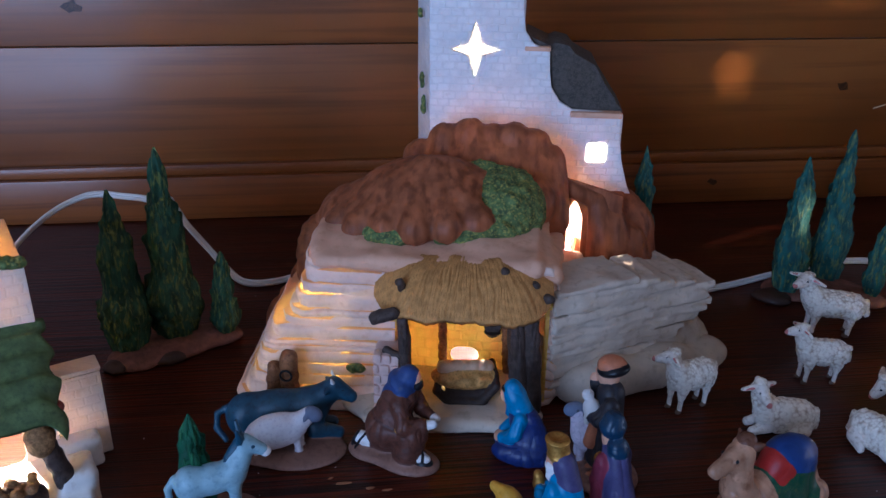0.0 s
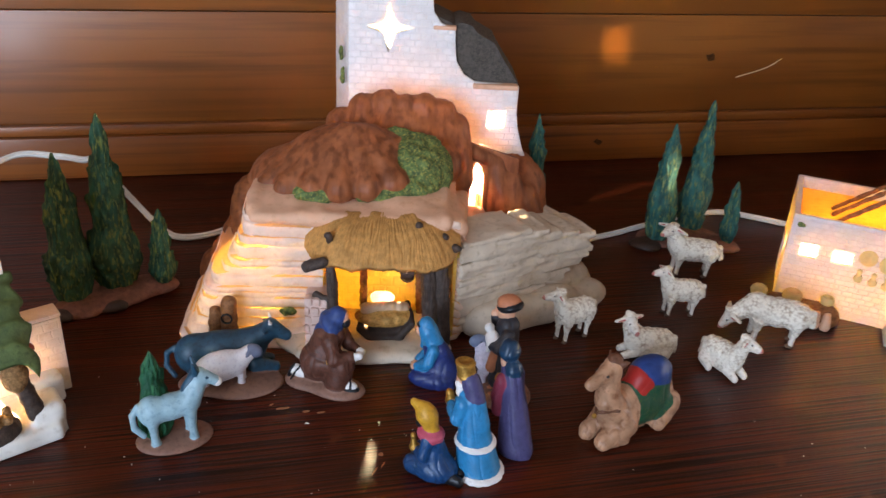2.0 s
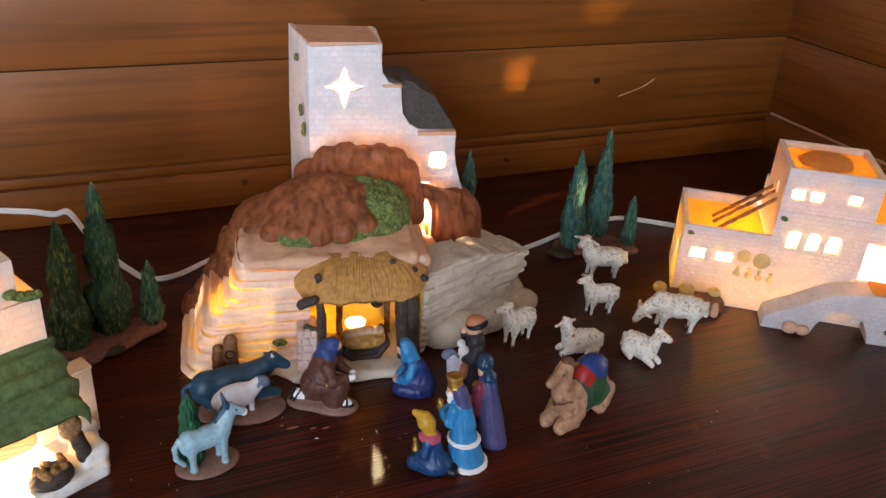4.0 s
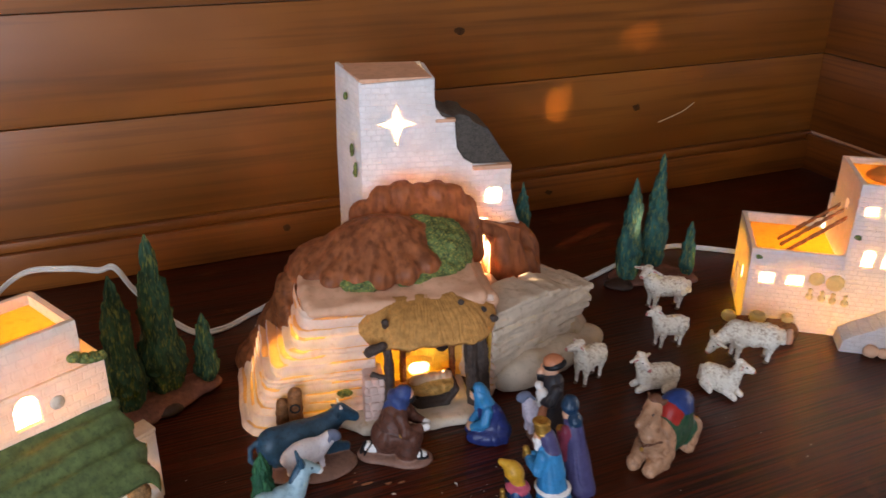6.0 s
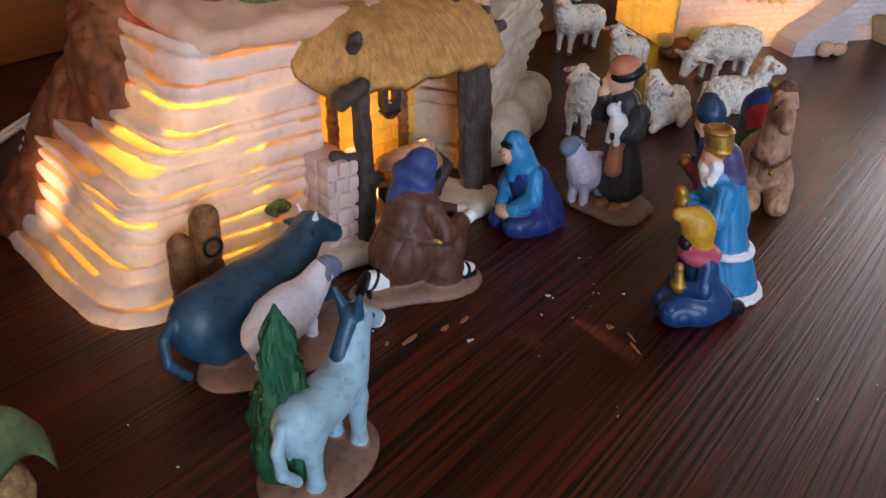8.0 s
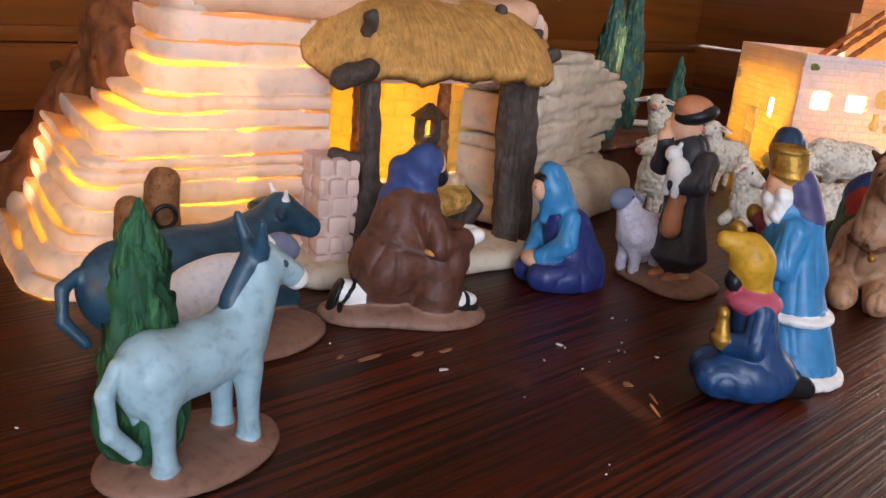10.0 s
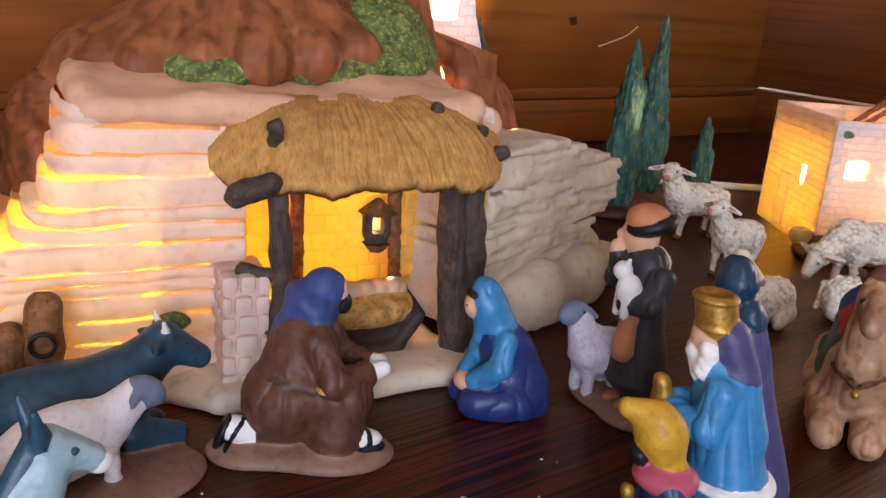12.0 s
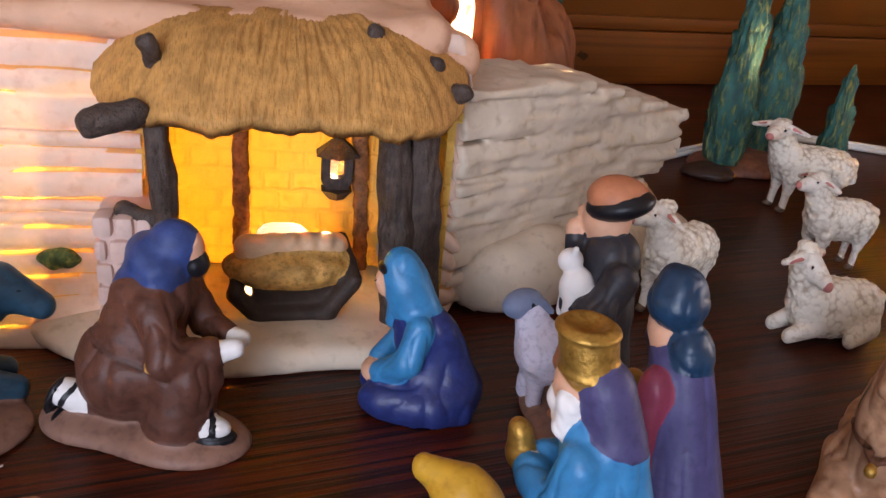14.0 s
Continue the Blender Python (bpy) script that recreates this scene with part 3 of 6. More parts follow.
# the slab cliff, open at the stable's mouth
layered("slab_wall", [(-0.139, 0.578), (-0.1350, 0.500), (-0.1335, 0.478), (-0.1300, 0.4705), (-0.1230, 0.4665), (-0.034, 0.470), (0.060, 0.476), (0.0660, 0.4790), (0.0700, 0.488), (0.085, 0.600)],
        [(-0.090, 0.570), (-0.0915, 0.505), (-0.0900, 0.485), (-0.0870, 0.4770), (-0.0810, 0.4735), (-0.034, 0.473), (0.060, 0.476), (0.0655, 0.4800), (0.0690, 0.490), (0.083, 0.600)],
        0.100, 14, [SLAB, SLAB_THIN], nativity, "cream rock slabs with glowing joints", (5, 0.070), 3, 0.0035, 0.0012, lambda x: 1.0 - 0.30 * min(1.0, max(0.0, (x - 0.062) / 0.010)), flare=True)

top = Clay()
top.slab((-0.015, 0.513, 0.1045), (0.071, 0.043, 0.0050), 0, 0.003, 0.0048, (9, 0, 0))
top.limb((-0.084, 0.480, 0.1010), (-0.086, 0.540, 0.1060), 0.0050, 0.0050, 0, 0.004)
top.slab((0.038, 0.520, 0.0990), (0.025, 0.044, 0.0050), 0, 0.004, 0.004, (6, 4, 4))
top.slab((0.074, 0.542, 0.0660), (0.017, 0.034, 0.0050), 0, 0.006, 0.004, (0, 6, 6))
top.limb((0.062, 0.486, 0.0900), (0.064, 0.556, 0.0840), 0.0075, 0.0080, 0, 0.006)
part("top_slab", top.mesh("top_slab", [SLAB_TAN], 0.0022, [(0.0022, 0.03), (0.0009, 0.009)], False), None, nativity, "tan top slab", SHIFT)

# porch floor and threshold
porch = Clay()
porch.slab((-0.002, 0.482, 0.0035), (0.048, 0.038, 0.0042), 0, 0.004, 0.004)
porch.ball((-0.012, 0.464, 0.002), (0.050, 0.0245, 0.006), 0, 0.004)
porch.ball((-0.062, 0.474, 0.002), (0.034, 0.014, 0.006), 0, 0.006, (0, 0, -30))
porch.ball((0.033, 0.464, 0.002), (0.028, 0.018, 0.0062), 0, 0.004)
part("porch_floor", porch.mesh("porch_floor", [GREY_SLAB], 0.0016, [(0.0010, 0.013)]), None, nativity, "pale grey porch slab", SHIFT)

# brown rocks over the stable: a ribbed front dome, a row of knobs behind it, moss between them, bark-like rock down one side
hill = Clay()
hill.ball((-0.022, 0.538, 0.113), (0.052, 0.038, 0.033), 0, 0.008, (0, -6, 0))
hill.ball((-0.062, 0.546, 0.105), (0.034, 0.038, 0.019), 0, 0.010)
for x, y, z, r in ((-0.078, 0.516, 0.1065, 0.008), (-0.062, 0.505, 0.1085, 0.010), (-0.043, 0.5005, 0.1115, 0.011), (-0.024, 0.497, 0.1135, 0.012), (-0.004, 0.498, 0.1145, 0.011), (0.014, 0.504, 0.1160, 0.010)):
    hill.limb((-0.016 + 0.10 * x, 0.531, 0.141), (x, y, z), 0.0075, r, 0, 0.0040)
hill.ball((-0.010, 0.534, 0.137), (0.017, 0.014, 0.0115), 0, 0.004)
for x, z, r, low in ((-0.030, 0.142, 0.012, 0.118), (-0.013, 0.1545, 0.0118, 0.126), (0.004, 0.1585, 0.0120, 0.128), (0.020, 0.1560, 0.0108, 0.126), (0.034, 0.1570, 0.0115, 0.124), (0.048, 0.1530, 0.0112, 0.120), (0.060, 0.1420, 0.0105, 0.112)):
    hill.limb((x, 0.5745, z - 0.5 * r), (x + 0.002, 0.562, low - 0.014), r, r * 1.25, 0, 0.0036)
hill.ball((0.018, 0.570, 0.118), (0.052, 0.022, 0.032), 0, 0.006)
hill.limb((0.061, 0.574, 0.126), (0.061, 0.570, 0.098), 0.0095, 0.0075, 0, 0.004)
hill.ball((0.048, 0.556, 0.113), (0.018, 0.024, 0.018), 0, 0.006)
hill.limb((-0.066, 0.560, 0.090), (-0.096, 0.562, 0.050), 0.020, 0.021, 2, 0.010)
hill.limb((-0.096, 0.562, 0.050), (-0.128, 0.568, 0.004), 0.021, 0.020, 2, 0.010)
hill.ball((-0.100, 0.538, 0.070), (0.011, 0.024, 0.030), 2, 0.008)
hill.ball((-0.086, 0.555, 0.092), (0.014, 0.030, 0.014), 2, 0.008)
hill.ball((0.030, 0.534, 0.113), (0.027, 0.028, 0.027), 1, 0.004, (0, 8, 0))
hill.limb((0.012, 0.546, 0.139), (0.040, 0.540, 0.131), 0.0055, 0.008, 1, 0.004)
hill.limb((0.047, 0.526, 0.112), (0.030, 0.507, 0.1095), 0.009, 0.0075, 1, 0.003)
hill.limb((0.030, 0.505, 0.1095), (0.006, 0.4960, 0.1085), 0.0065, 0.0050, 1, 0.0025)
hill.limb((0.006, 0.4960, 0.1085), (-0.008, 0.4940, 0.1085), 0.0048, 0.0038, 1, 0.002)
hill.limb((-0.034, 0.4925, 0.1075), (-0.052, 0.4945, 0.1080), 0.0058, 0.0048, 1, 0.002)
hill.ball((0.018, 0.606, 0.108), (0.050, 0.024, 0.040), 0, 0.003, (0, 0, 0), "cut")
hill.ball((0.000, 0.578, 0.088), (0.060, 0.038, 0.022), 0, 0.003, (0, 0, 0), "cut")
part("rock_hill", hill.mesh("rock_hill", [ROCK, MOSS, BARK], 0.0017, [(0.0016, 0.006, 2), (-0.0012, (0.006, 0.006, 0.03), 2), (0.0010, 0.030), (-0.0006, (0.0060, 0.012, 0.05), 0), (0.0004, (0.0022, 0.004, 0.016), 0), (0.0013, 0.0040, 1), (0.0007, 0.0020, 1)], False), None, nativity,
     "reddish brown painted rocks with green moss", SHIFT)
crag = Clay()
crag.ball((0.112, 0.608, 0.062), (0.031, 0.026, 0.046), 0, 0.008)
crag.ball((0.124, 0.600, 0.040), (0.022, 0.030, 0.034), 0, 0.008)
crag.limb((0.0960, 0.576, 0.1000), (0.1020, 0.574, 0.058), 0.0080, 0.0125, 0, 0.003)
crag.limb((0.1070, 0.579, 0.0930), (0.1160, 0.576, 0.056), 0.0095, 0.0135, 0, 0.0025)
crag.limb((0.1210, 0.586, 0.0780), (0.1300, 0.582, 0.050), 0.0090, 0.0120, 0, 0.0025)
crag.limb((0.0700, 0.574, 0.1180), (0.0950, 0.578, 0.1080), 0.0070, 0.0070, 0, 0.003)
crag.ball((0.112, 0.574, 0.056), (0.016, 0.008, 0.006), 1, 0.003)
part("side_rock", crag.mesh("side_rock", [ROCK, MOSS], 0.0022, [(0.0016, 0.020), (-0.0006, (0.0060, 0.012, 0.05), 0), (0.0004, (0.0022, 0.004, 0.016))]), None, nativity, "brown rock beside the slit", SHIFT)
part("slit_wall", moved(plate_bm([(0.056, 0.05), (0.112, 0.05), (0.112, 0.112), (0.056, 0.128)],
     [[(0.0745, 0.064), (0.0850, 0.064), (0.0850, 0.096), (0.0825, 0.103), (0.0790, 0.108), (0.0760, 0.102), (0.0745, 0.096)]], 0.004), SHIFT @ Matrix.Translation((0, 0.574, 0))),
     ROCK, nativity, "brown rock wall with a tall lit slit")

# tower
front = [(-0.0272, 0.104), (-0.0270, 0.139), (-0.0262, 0.190), (-0.0256, 0.2412), (0.0370, 0.2445), (0.0376, 0.231), (0.0392, 0.2186), (0.0450, 0.2105), (0.0565, 0.2050),
         (0.0572, 0.1920), (0.0588, 0.1807), (0.0650, 0.1710), (0.0740, 0.1655), (0.1075, 0.1640), (0.1086, 0.160), (0.1096, 0.145), (0.1118, 0.130), (0.1170, 0.112), (0.1265, 0.0897), (0.127, 0.030), (0.088, 0.030), (0.086, 0.112), (0.058, 0.116), (0.050, 0.136), (0.0, 0.140), (-0.016, 0.122)]
part("tower_front", moved(plate_bm(front, [star_hole(0.0050, 0.2052, 0.0195, 0.0178, 0.0066), rect_hole(0.0862, 0.1012, 0.1262, 0.1422, 0.003)], 0.004, 0.0012),
     SHIFT @ Matrix.Translation((0, 0.602, 0))), TOWER, nativity, "white brick tower front with star-shaped window")
part("tower_side", moved(plate_bm([(-0.003, 0), (0.062, 0), (0.062, 0.10), (0.064, 0.17), (0.060, 0.2485), (0.0, 0.2425), (-0.0015, 0.19)], [], 0.004, 0.001),
     SHIFT @ Matrix.Translation((-0.0270, 0.6035, 0)) @ Matrix(((-0.250, 0.968, 0, 0), (0.968, 0.250, 0, 0), (0, 0, 1, 0), (0, 0, 0, 1)))), TOWER, nativity, "white brick tower side")
part("tower_roof", moved(plate_bm([(-0.026, 0.0), (0.036, 0.002), (0.030, 0.054), (-0.041, 0.056)], [], 0.004), SHIFT @ Matrix.Translation((0, 0.604, 0.2450)) @ pose(0, 0, 0, -87.5)),
     SLAB_TAN, nativity, "tan flat tower roof")
# Unseen holes placed so the bulb throws patches onto the plank wall.
part("tower_back", moved(plate_bm([(-0.048, 0), (0.125, 0), (0.112, 0.145), (0.075, 0.165), (0.040, 0.175), (0.036, 0.246), (-0.039, 0.246), (-0.039, 0.110), (-0.044, 0.060)],
     [rect_hole(0.0676, 0.0745, 0.0870, 0.0937, 0.0006), rect_hole(0.0876, 0.098, 0.0572, 0.0662, 0.003), rect_hole(0.0015, 0.0220, 0.0797, 0.0963, 0.002),
      rect_hole(0.0795, 0.0895, 0.0976, 0.1036, 0.002)], 0.004), SHIFT @ Matrix.Translation((0, 0.660, 0))),
     TOWER, nativity, "white brick back wall with added holes for light patches")
# Added unseen slats that cut one hole's light to dim its patch.
for i in range(11):
    part("patch_dimming_slat", moved(box_bm(0.0017, 0.002, 0.0166, 0, (0.0019 + 0.00197 * i, 0.662, 0.0797)), SHIFT), TOWER, nativity)
# Unseen plate, added to stop lamp light leaking onto the plank wall.
part("cliff_light_stop", moved(plate_bm([(-0.133, 0), (-0.028, 0), (-0.028, 0.112), (-0.070, 0.094), (-0.098, 0.052)], [], 0.003), SHIFT @ Matrix.Translation((0, 0.585, 0))), BARK, nativity, "added unseen brown plate that blocks light behind the rock slabs")
part("tower_inner_side", moved(plate_bm([(0.0, 0.165), (0.055, 0.165), (0.055, 0.2455), (0.0, 0.2435)], [], 0.003), SHIFT @ Matrix.Translation((0.0385, 0.6055, 0)) @ pose(0, 0, 0, 0, 0, 90)),
     TOWER, nativity)
part("annex_side", moved(plate_bm([(0.0, 0.0), (0.055, 0.0), (0.055, 0.155), (0.0, 0.162)], [], 0.003), SHIFT @ Matrix.Translation((0.1105, 0.6055, 0)) @ pose(0, 0, 0, 0, 0, 90)),
     TOWER, nativity)
part("annex_ledge", moved(box_bm(0.036, 0.010, 0.004, 0.001, (0.091, 0.6035, 0.1605)), SHIFT), SLAB_TAN, nativity, "tan roof ledge")
part("step_ledge", moved(box_bm(0.018, 0.008, 0.003, 0.001, (0.048, 0.6045, 0.2055)), SHIFT), SLAB_TAN, nativity)
shingle = plate_bm([(0.0400, 0.2160), (0.0560, 0.2090), (0.0605, 0.2110), (0.0696, 0.209), (0.074, 0.2035), (0.0887, 0.196), (0.094, 0.187), (0.1108, 0.1630), (0.080, 0.1570), (0.066, 0.1600), (0.054, 0.172), (0.0400, 0.195)], [], 0.050, 0.0015)
part("dark_roof", moved(shingle, SHIFT @ Matrix.Translation((0, 0.6065, 0))), ROOF_DARK, nativity, "rough charcoal sloping roof")
for x, y, z, w, h in ((-0.0355, 0.627, 0.226, 0.0028, 0.0034), (-0.0325, 0.614, 0.181, 0.0032, 0.0060), (-0.0308, 0.607, 0.165, 0.0028, 0.0070)):
    leaf = Clay().ball((x - 0.001, y, z), (0.0018, w, h), 0, 0.001).ball((x - 0.001, y + 0.001, z - h * 0.6), (0.0017, w * 0.8, h * 0.5), 0, 0.001)
    part("moss_tuft", leaf.mesh("moss_tuft", [MOSS], 0.0007, [(0.0006, 0.002)], False), None, nativity, "", SHIFT)
tuft = Clay().ball((-0.0600, 0.4695, 0.026), (0.0058, 0.0028, 0.0032), 0, 0.001).ball((-0.057, 0.4695, 0.0255), (0.0040, 0.0028, 0.0026), 0, 0.001)
part("moss_tuft", tuft.mesh("moss_tuft", [MOSS], 0.0007, [(0.0008, 0.0028)], False), None, nativity, "", SHIFT)

# right wing of thin grey strata, each shorter than the one below it towards the top
wing = Clay()
rng = random.Random(11)
WING = Matrix.Translation((0.0745, 0.4855, 0)) @ pose(0, 0, 0, 0, 0, 31)
z = 0.0040
while z < 0.0805:
    h = rng.uniform(0.0030, 0.0048)
    reach = 0.030 + (0.082 - z) * 4.6 if z > 0.063 else 0.112 if z > 0.046 else 0.112 - (0.046 - z) * 1.2 if z > 0.0245 else 0.072
    reach += rng.uniform(-0.004, 0.004)
    back = 0.034 - 0.004 * (z - 0.024) / 0.056
    start = -0.012
    deep = 0.034 if z < 0.062 else 0.020
    while start < reach - 0.004:
        stop = min(reach, start + rng.uniform(0.060, 0.150))
        c = WING @ Vector(((start + stop) / 2, back + deep - 0.034 + rng.uniform(-0.0014, 0.0010), z + h / 2 + rng.uniform(-0.0008, 0.0008)))
        wing.slab(tuple(c), ((stop - start) / 2 + 0.002, deep, h / 2 + 0.0003), 0, 0.0014, 0.0012, (rng.uniform(-1, 1), rng.uniform(0.5, 3.0), 31 + rng.uniform(-2.5, 2.5)))
        start = stop
    z += h
for u, v, w, d, zc, t in ((0.030, 0.042, 0.046, 0.040, 0.014, 0.014), (0.070, 0.040, 0.050, 0.036, 0.013, 0.013), (0.085, 0.036, 0.034, 0.034, 0.022, 0.010), (0.104, 0.034, 0.034, 0.034, 0.008, 0.024), (0.118, 0.040, 0.026, 0.034, 0.004, 0.016)):
    wing.ball(tuple(WING @ Vector((u, v, zc))), (w, d, t), 0, 0.006, (0, 0, 31))
part("rock_wing", wing.mesh("rock_wing", [GREY_SLAB], 0.0012, [(0.0012, 0.016), (0.0005, (0.008, 0.008, 0.0014)), (0.0003, 0.003)], False), None, nativity, "pale grey layered rock wing", SHIFT)
boulder = Clay()
boulder.ball((0.098, 0.497, 0.010), (0.030, 0.014, 0.018), 0, 0.006, (0, 0, 24))
boulder.ball((0.134, 0.517, 0.010), (0.034, 0.014, 0.016), 0, 0.006, (0, 0, 34))
boulder.ball((0.170, 0.549, 0.004), (0.028, 0.018, 0.012), 0, 0.008, (0, 0, 38))
part("wing_boulder", boulder.mesh("wing_boulder", [GREY_SLAB], 0.0022, [(0.0024, 0.017)]), None, nativity, "smooth grey boulders", SHIFT)

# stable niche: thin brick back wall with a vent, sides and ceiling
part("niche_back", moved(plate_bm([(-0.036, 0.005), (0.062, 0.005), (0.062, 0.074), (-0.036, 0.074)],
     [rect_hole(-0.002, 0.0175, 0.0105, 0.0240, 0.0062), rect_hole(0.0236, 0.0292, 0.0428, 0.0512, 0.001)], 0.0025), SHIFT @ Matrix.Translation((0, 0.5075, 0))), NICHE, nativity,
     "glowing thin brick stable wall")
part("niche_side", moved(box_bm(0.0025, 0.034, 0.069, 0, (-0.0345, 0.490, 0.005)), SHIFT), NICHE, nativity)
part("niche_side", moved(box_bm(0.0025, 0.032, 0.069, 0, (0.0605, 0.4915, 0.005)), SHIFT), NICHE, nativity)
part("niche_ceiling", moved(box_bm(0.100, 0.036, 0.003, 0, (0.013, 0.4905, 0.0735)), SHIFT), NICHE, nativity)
for x0, x1, r in ((-0.0072, -0.0066, 0.0028), (0.0338, 0.0366, 0.0027)):
    beam = Clay().limb((x0, 0.5055, 0.070), (x1, 0.5055, 0.008), r, r * 1.05, 0, 0.001)
    part("niche_timber", beam.mesh("niche_timber", [TIMBER], 0.0009, [(0.0006, 0.0022)], False), None, nativity, "rough brown timber", SHIFT)

# hanging lantern in the niche, hollow round its little window
lantern = part("lantern", moved(plate_bm([(-0.0056, -0.0045), (-0.0040, -0.0080), (0.0040, -0.0080), (0.0056, -0.0045), (0.0056, 0.0052), (-0.0056, 0.0052)],
     [rect_hole(-0.0024, 0.0024, -0.0036, 0.0038, 0.0008)], 0.005, 0.0006), SHIFT @ Matrix.Translation((0.0264, 0.5020, 0.0470))), LOG, nativity, "dark lantern with a lit window")
roof = bmesh.new()
bmesh.ops.create_cone(roof, cap_ends=True, segments=6, radius1=0.0086, radius2=0.0012, depth=0.0062, matrix=SHIFT @ Matrix.Translation((0.0264, 0.5035, 0.0552)))
part("lantern_roof", roof, LOG, lantern, "", None, False)
foot = bmesh.new()
bmesh.ops.create_cone(foot, cap_ends=True, segments=6, radius1=0.0030, radius2=0.0062, depth=0.0036, matrix=SHIFT @ Matrix.Translation((0.0264, 0.5040, 0.0372)))
part("lantern_foot", foot, LOG, lantern, "", None, False)

# thatched canopy
U, V = 260, 36
verts, faces = [], []
for layer in (0, 1):
    for j in range(V + 1):
        v = j / V
        for i in range(U + 1):
            u = 2 * i / U - 1
            w = v
            v = v * (1 - 0.30 * abs(u) ** 9)
            y = 0.492 - 0.051 * v - 0.004 * math.sin(v * 3.1)
            z = 0.0985 + 0.006 * math.sin(1.1 + v * 1.6) - 0.021 * v ** 2.1
            end = max(0.0, abs(u) - 0.35) / 0.65
            z -= (0.013 if u < 0 else 0.011) * end ** 2.4
            y += (0.022 * end ** 2.2) * v
            x = 0.0085 + u * 0.0555 * (1 - 0.10 * (1 - w) ** 2) * (1 - 0.02 * v)
            if layer == 0:
                fan = u / (0.75 + v) * 1.75 + 0.05 * noise.noise(Vector((u * 5, v * 4, 1.5)))
                lock = noise.noise(Vector((fan * 17, v * 2.2, 3.0)))
                z += 0.0022 * (abs(lock) ** 0.6 - 0.5) * min(1.0, 0.05 + 1.2 * v) + 0.0010 * noise.noise(Vector((fan * 52, v * 3.0, 6.0))) * min(1.0, 0.05 + 1.2 * v) + 0.0010 * noise.noise(Vector((u * 3.2, v * 2, 9.0)))
            edge = 0.0030 * noise.noise(Vector((u * 4.3, 0, 5.0))) + 0.0012 * noise.noise(Vector((u * 15, 0, 7.0)))
            z += edge * w ** 6 - 0.0065 * max(0.0, 1 - w / 0.22) ** 1.5
            if layer:
                z -= 0.0065 * (1 - 0.35 * v) * (1 - 0.8 * abs(u) ** 6)
                y += 0.003 * v
            verts.append((x, y, z))
            v = w
R = U + 1
for layer in (0, 1):
    o = layer * R * (V + 1)
    for j in range(V):
        for i in range(U):
            q = (o + j * R + i, o + j * R + i + 1, o + (j + 1) * R + i + 1, o + (j + 1) * R + i)
            faces.append(q[::-1] if layer == 0 else q)
o = R * (V + 1)
for i in range(U):
    faces.append((V * R + i, o + V * R + i, o + V * R + i + 1, V * R + i + 1))
    faces.append((i, i + 1, o + i + 1, o + i))
for j in range(V):
    faces.append((j * R, o + j * R, o + (j + 1) * R, (j + 1) * R))
    faces.append((j * R + U, (j + 1) * R + U, o + (j + 1) * R + U, o + j * R + U))
me = mesh_of("thatch_canopy", verts, faces, THATCH)
me.transform(SHIFT)
canopy = part("thatch_canopy", me, None, nativity, "straw thatch canopy with scalloped edge")
for a, b, r in (((-0.0265, 0.458, 0.0905), (-0.0280, 0.4535, 0.0965), 0.0030), ((0.0335, 0.468, 0.0960), (0.0335, 0.4660, 0.1010), 0.0030), ((0.0490, 0.472, 0.0915), (0.0520, 0.466, 0.0925), 0.0028),
                ((-0.0415, 0.4455, 0.0765), (-0.0310, 0.4475, 0.0790), 0.0042), ((0.0570, 0.468, 0.0835), (0.0605, 0.464, 0.0850), 0.0034)):
    log = Clay().limb(a, b, r, r * 0.92, 0, 0.001)
    part("log_end", log.mesh("log_end", [LOG], 0.0008, [(0.0007, 0.003)], False), None, canopy, "dark log end", SHIFT)

# posts that carry the canopy
for name, line in (("post", ((-0.0265, 0.4520, 0.004), (-0.0245, 0.4535, 0.034), (-0.0270, 0.4540, 0.080))),
                   ("post", ((0.0455, 0.4630, 0.006), (0.0435, 0.4640, 0.040), (0.0400, 0.4650, 0.080))),
                   ("post", ((0.0545, 0.4670, 0.006), (0.0520, 0.4660, 0.040), (0.0500, 0.4660, 0.080)))):
    log = Clay()
    thick = 0.0038 if line[0][0] < 0 else 0.0052
    log.limb(line[0], line[1], thick * 1.1, thick, 0, 0.002).limb(line[1], line[2], thick, thick * 0.95, 0, 0.002)
    if line[0][0] < 0:
        log.limb(line[1], (line[1][0] + 0.006, line[1][1] - 0.001, line[1][2] + 0.001), 0.0026, 0.0020, 0, 0.002)
        log.limb((-0.0285, 0.456, 0.004), (-0.0285, 0.457, 0.030), 0.0036, 0.003, 0, 0.002)
    part("post", log.mesh("post", [LOG], 0.0008, [(-0.0009, (0.0035, 0.0035, 0.03)), (0.0008, 0.006)], False), None, nativity, "dark tree-trunk post", SHIFT)

# low stone jamb beside the mouth
jamb = part("stone_jamb", moved(box_bm(0.0150, 0.0235, 0.0430, 0.001, (-0.0365, 0.4655, 0.003)), SHIFT), JAMB, nativity, "low pinkish stone side wall")
rng = random.Random(5)
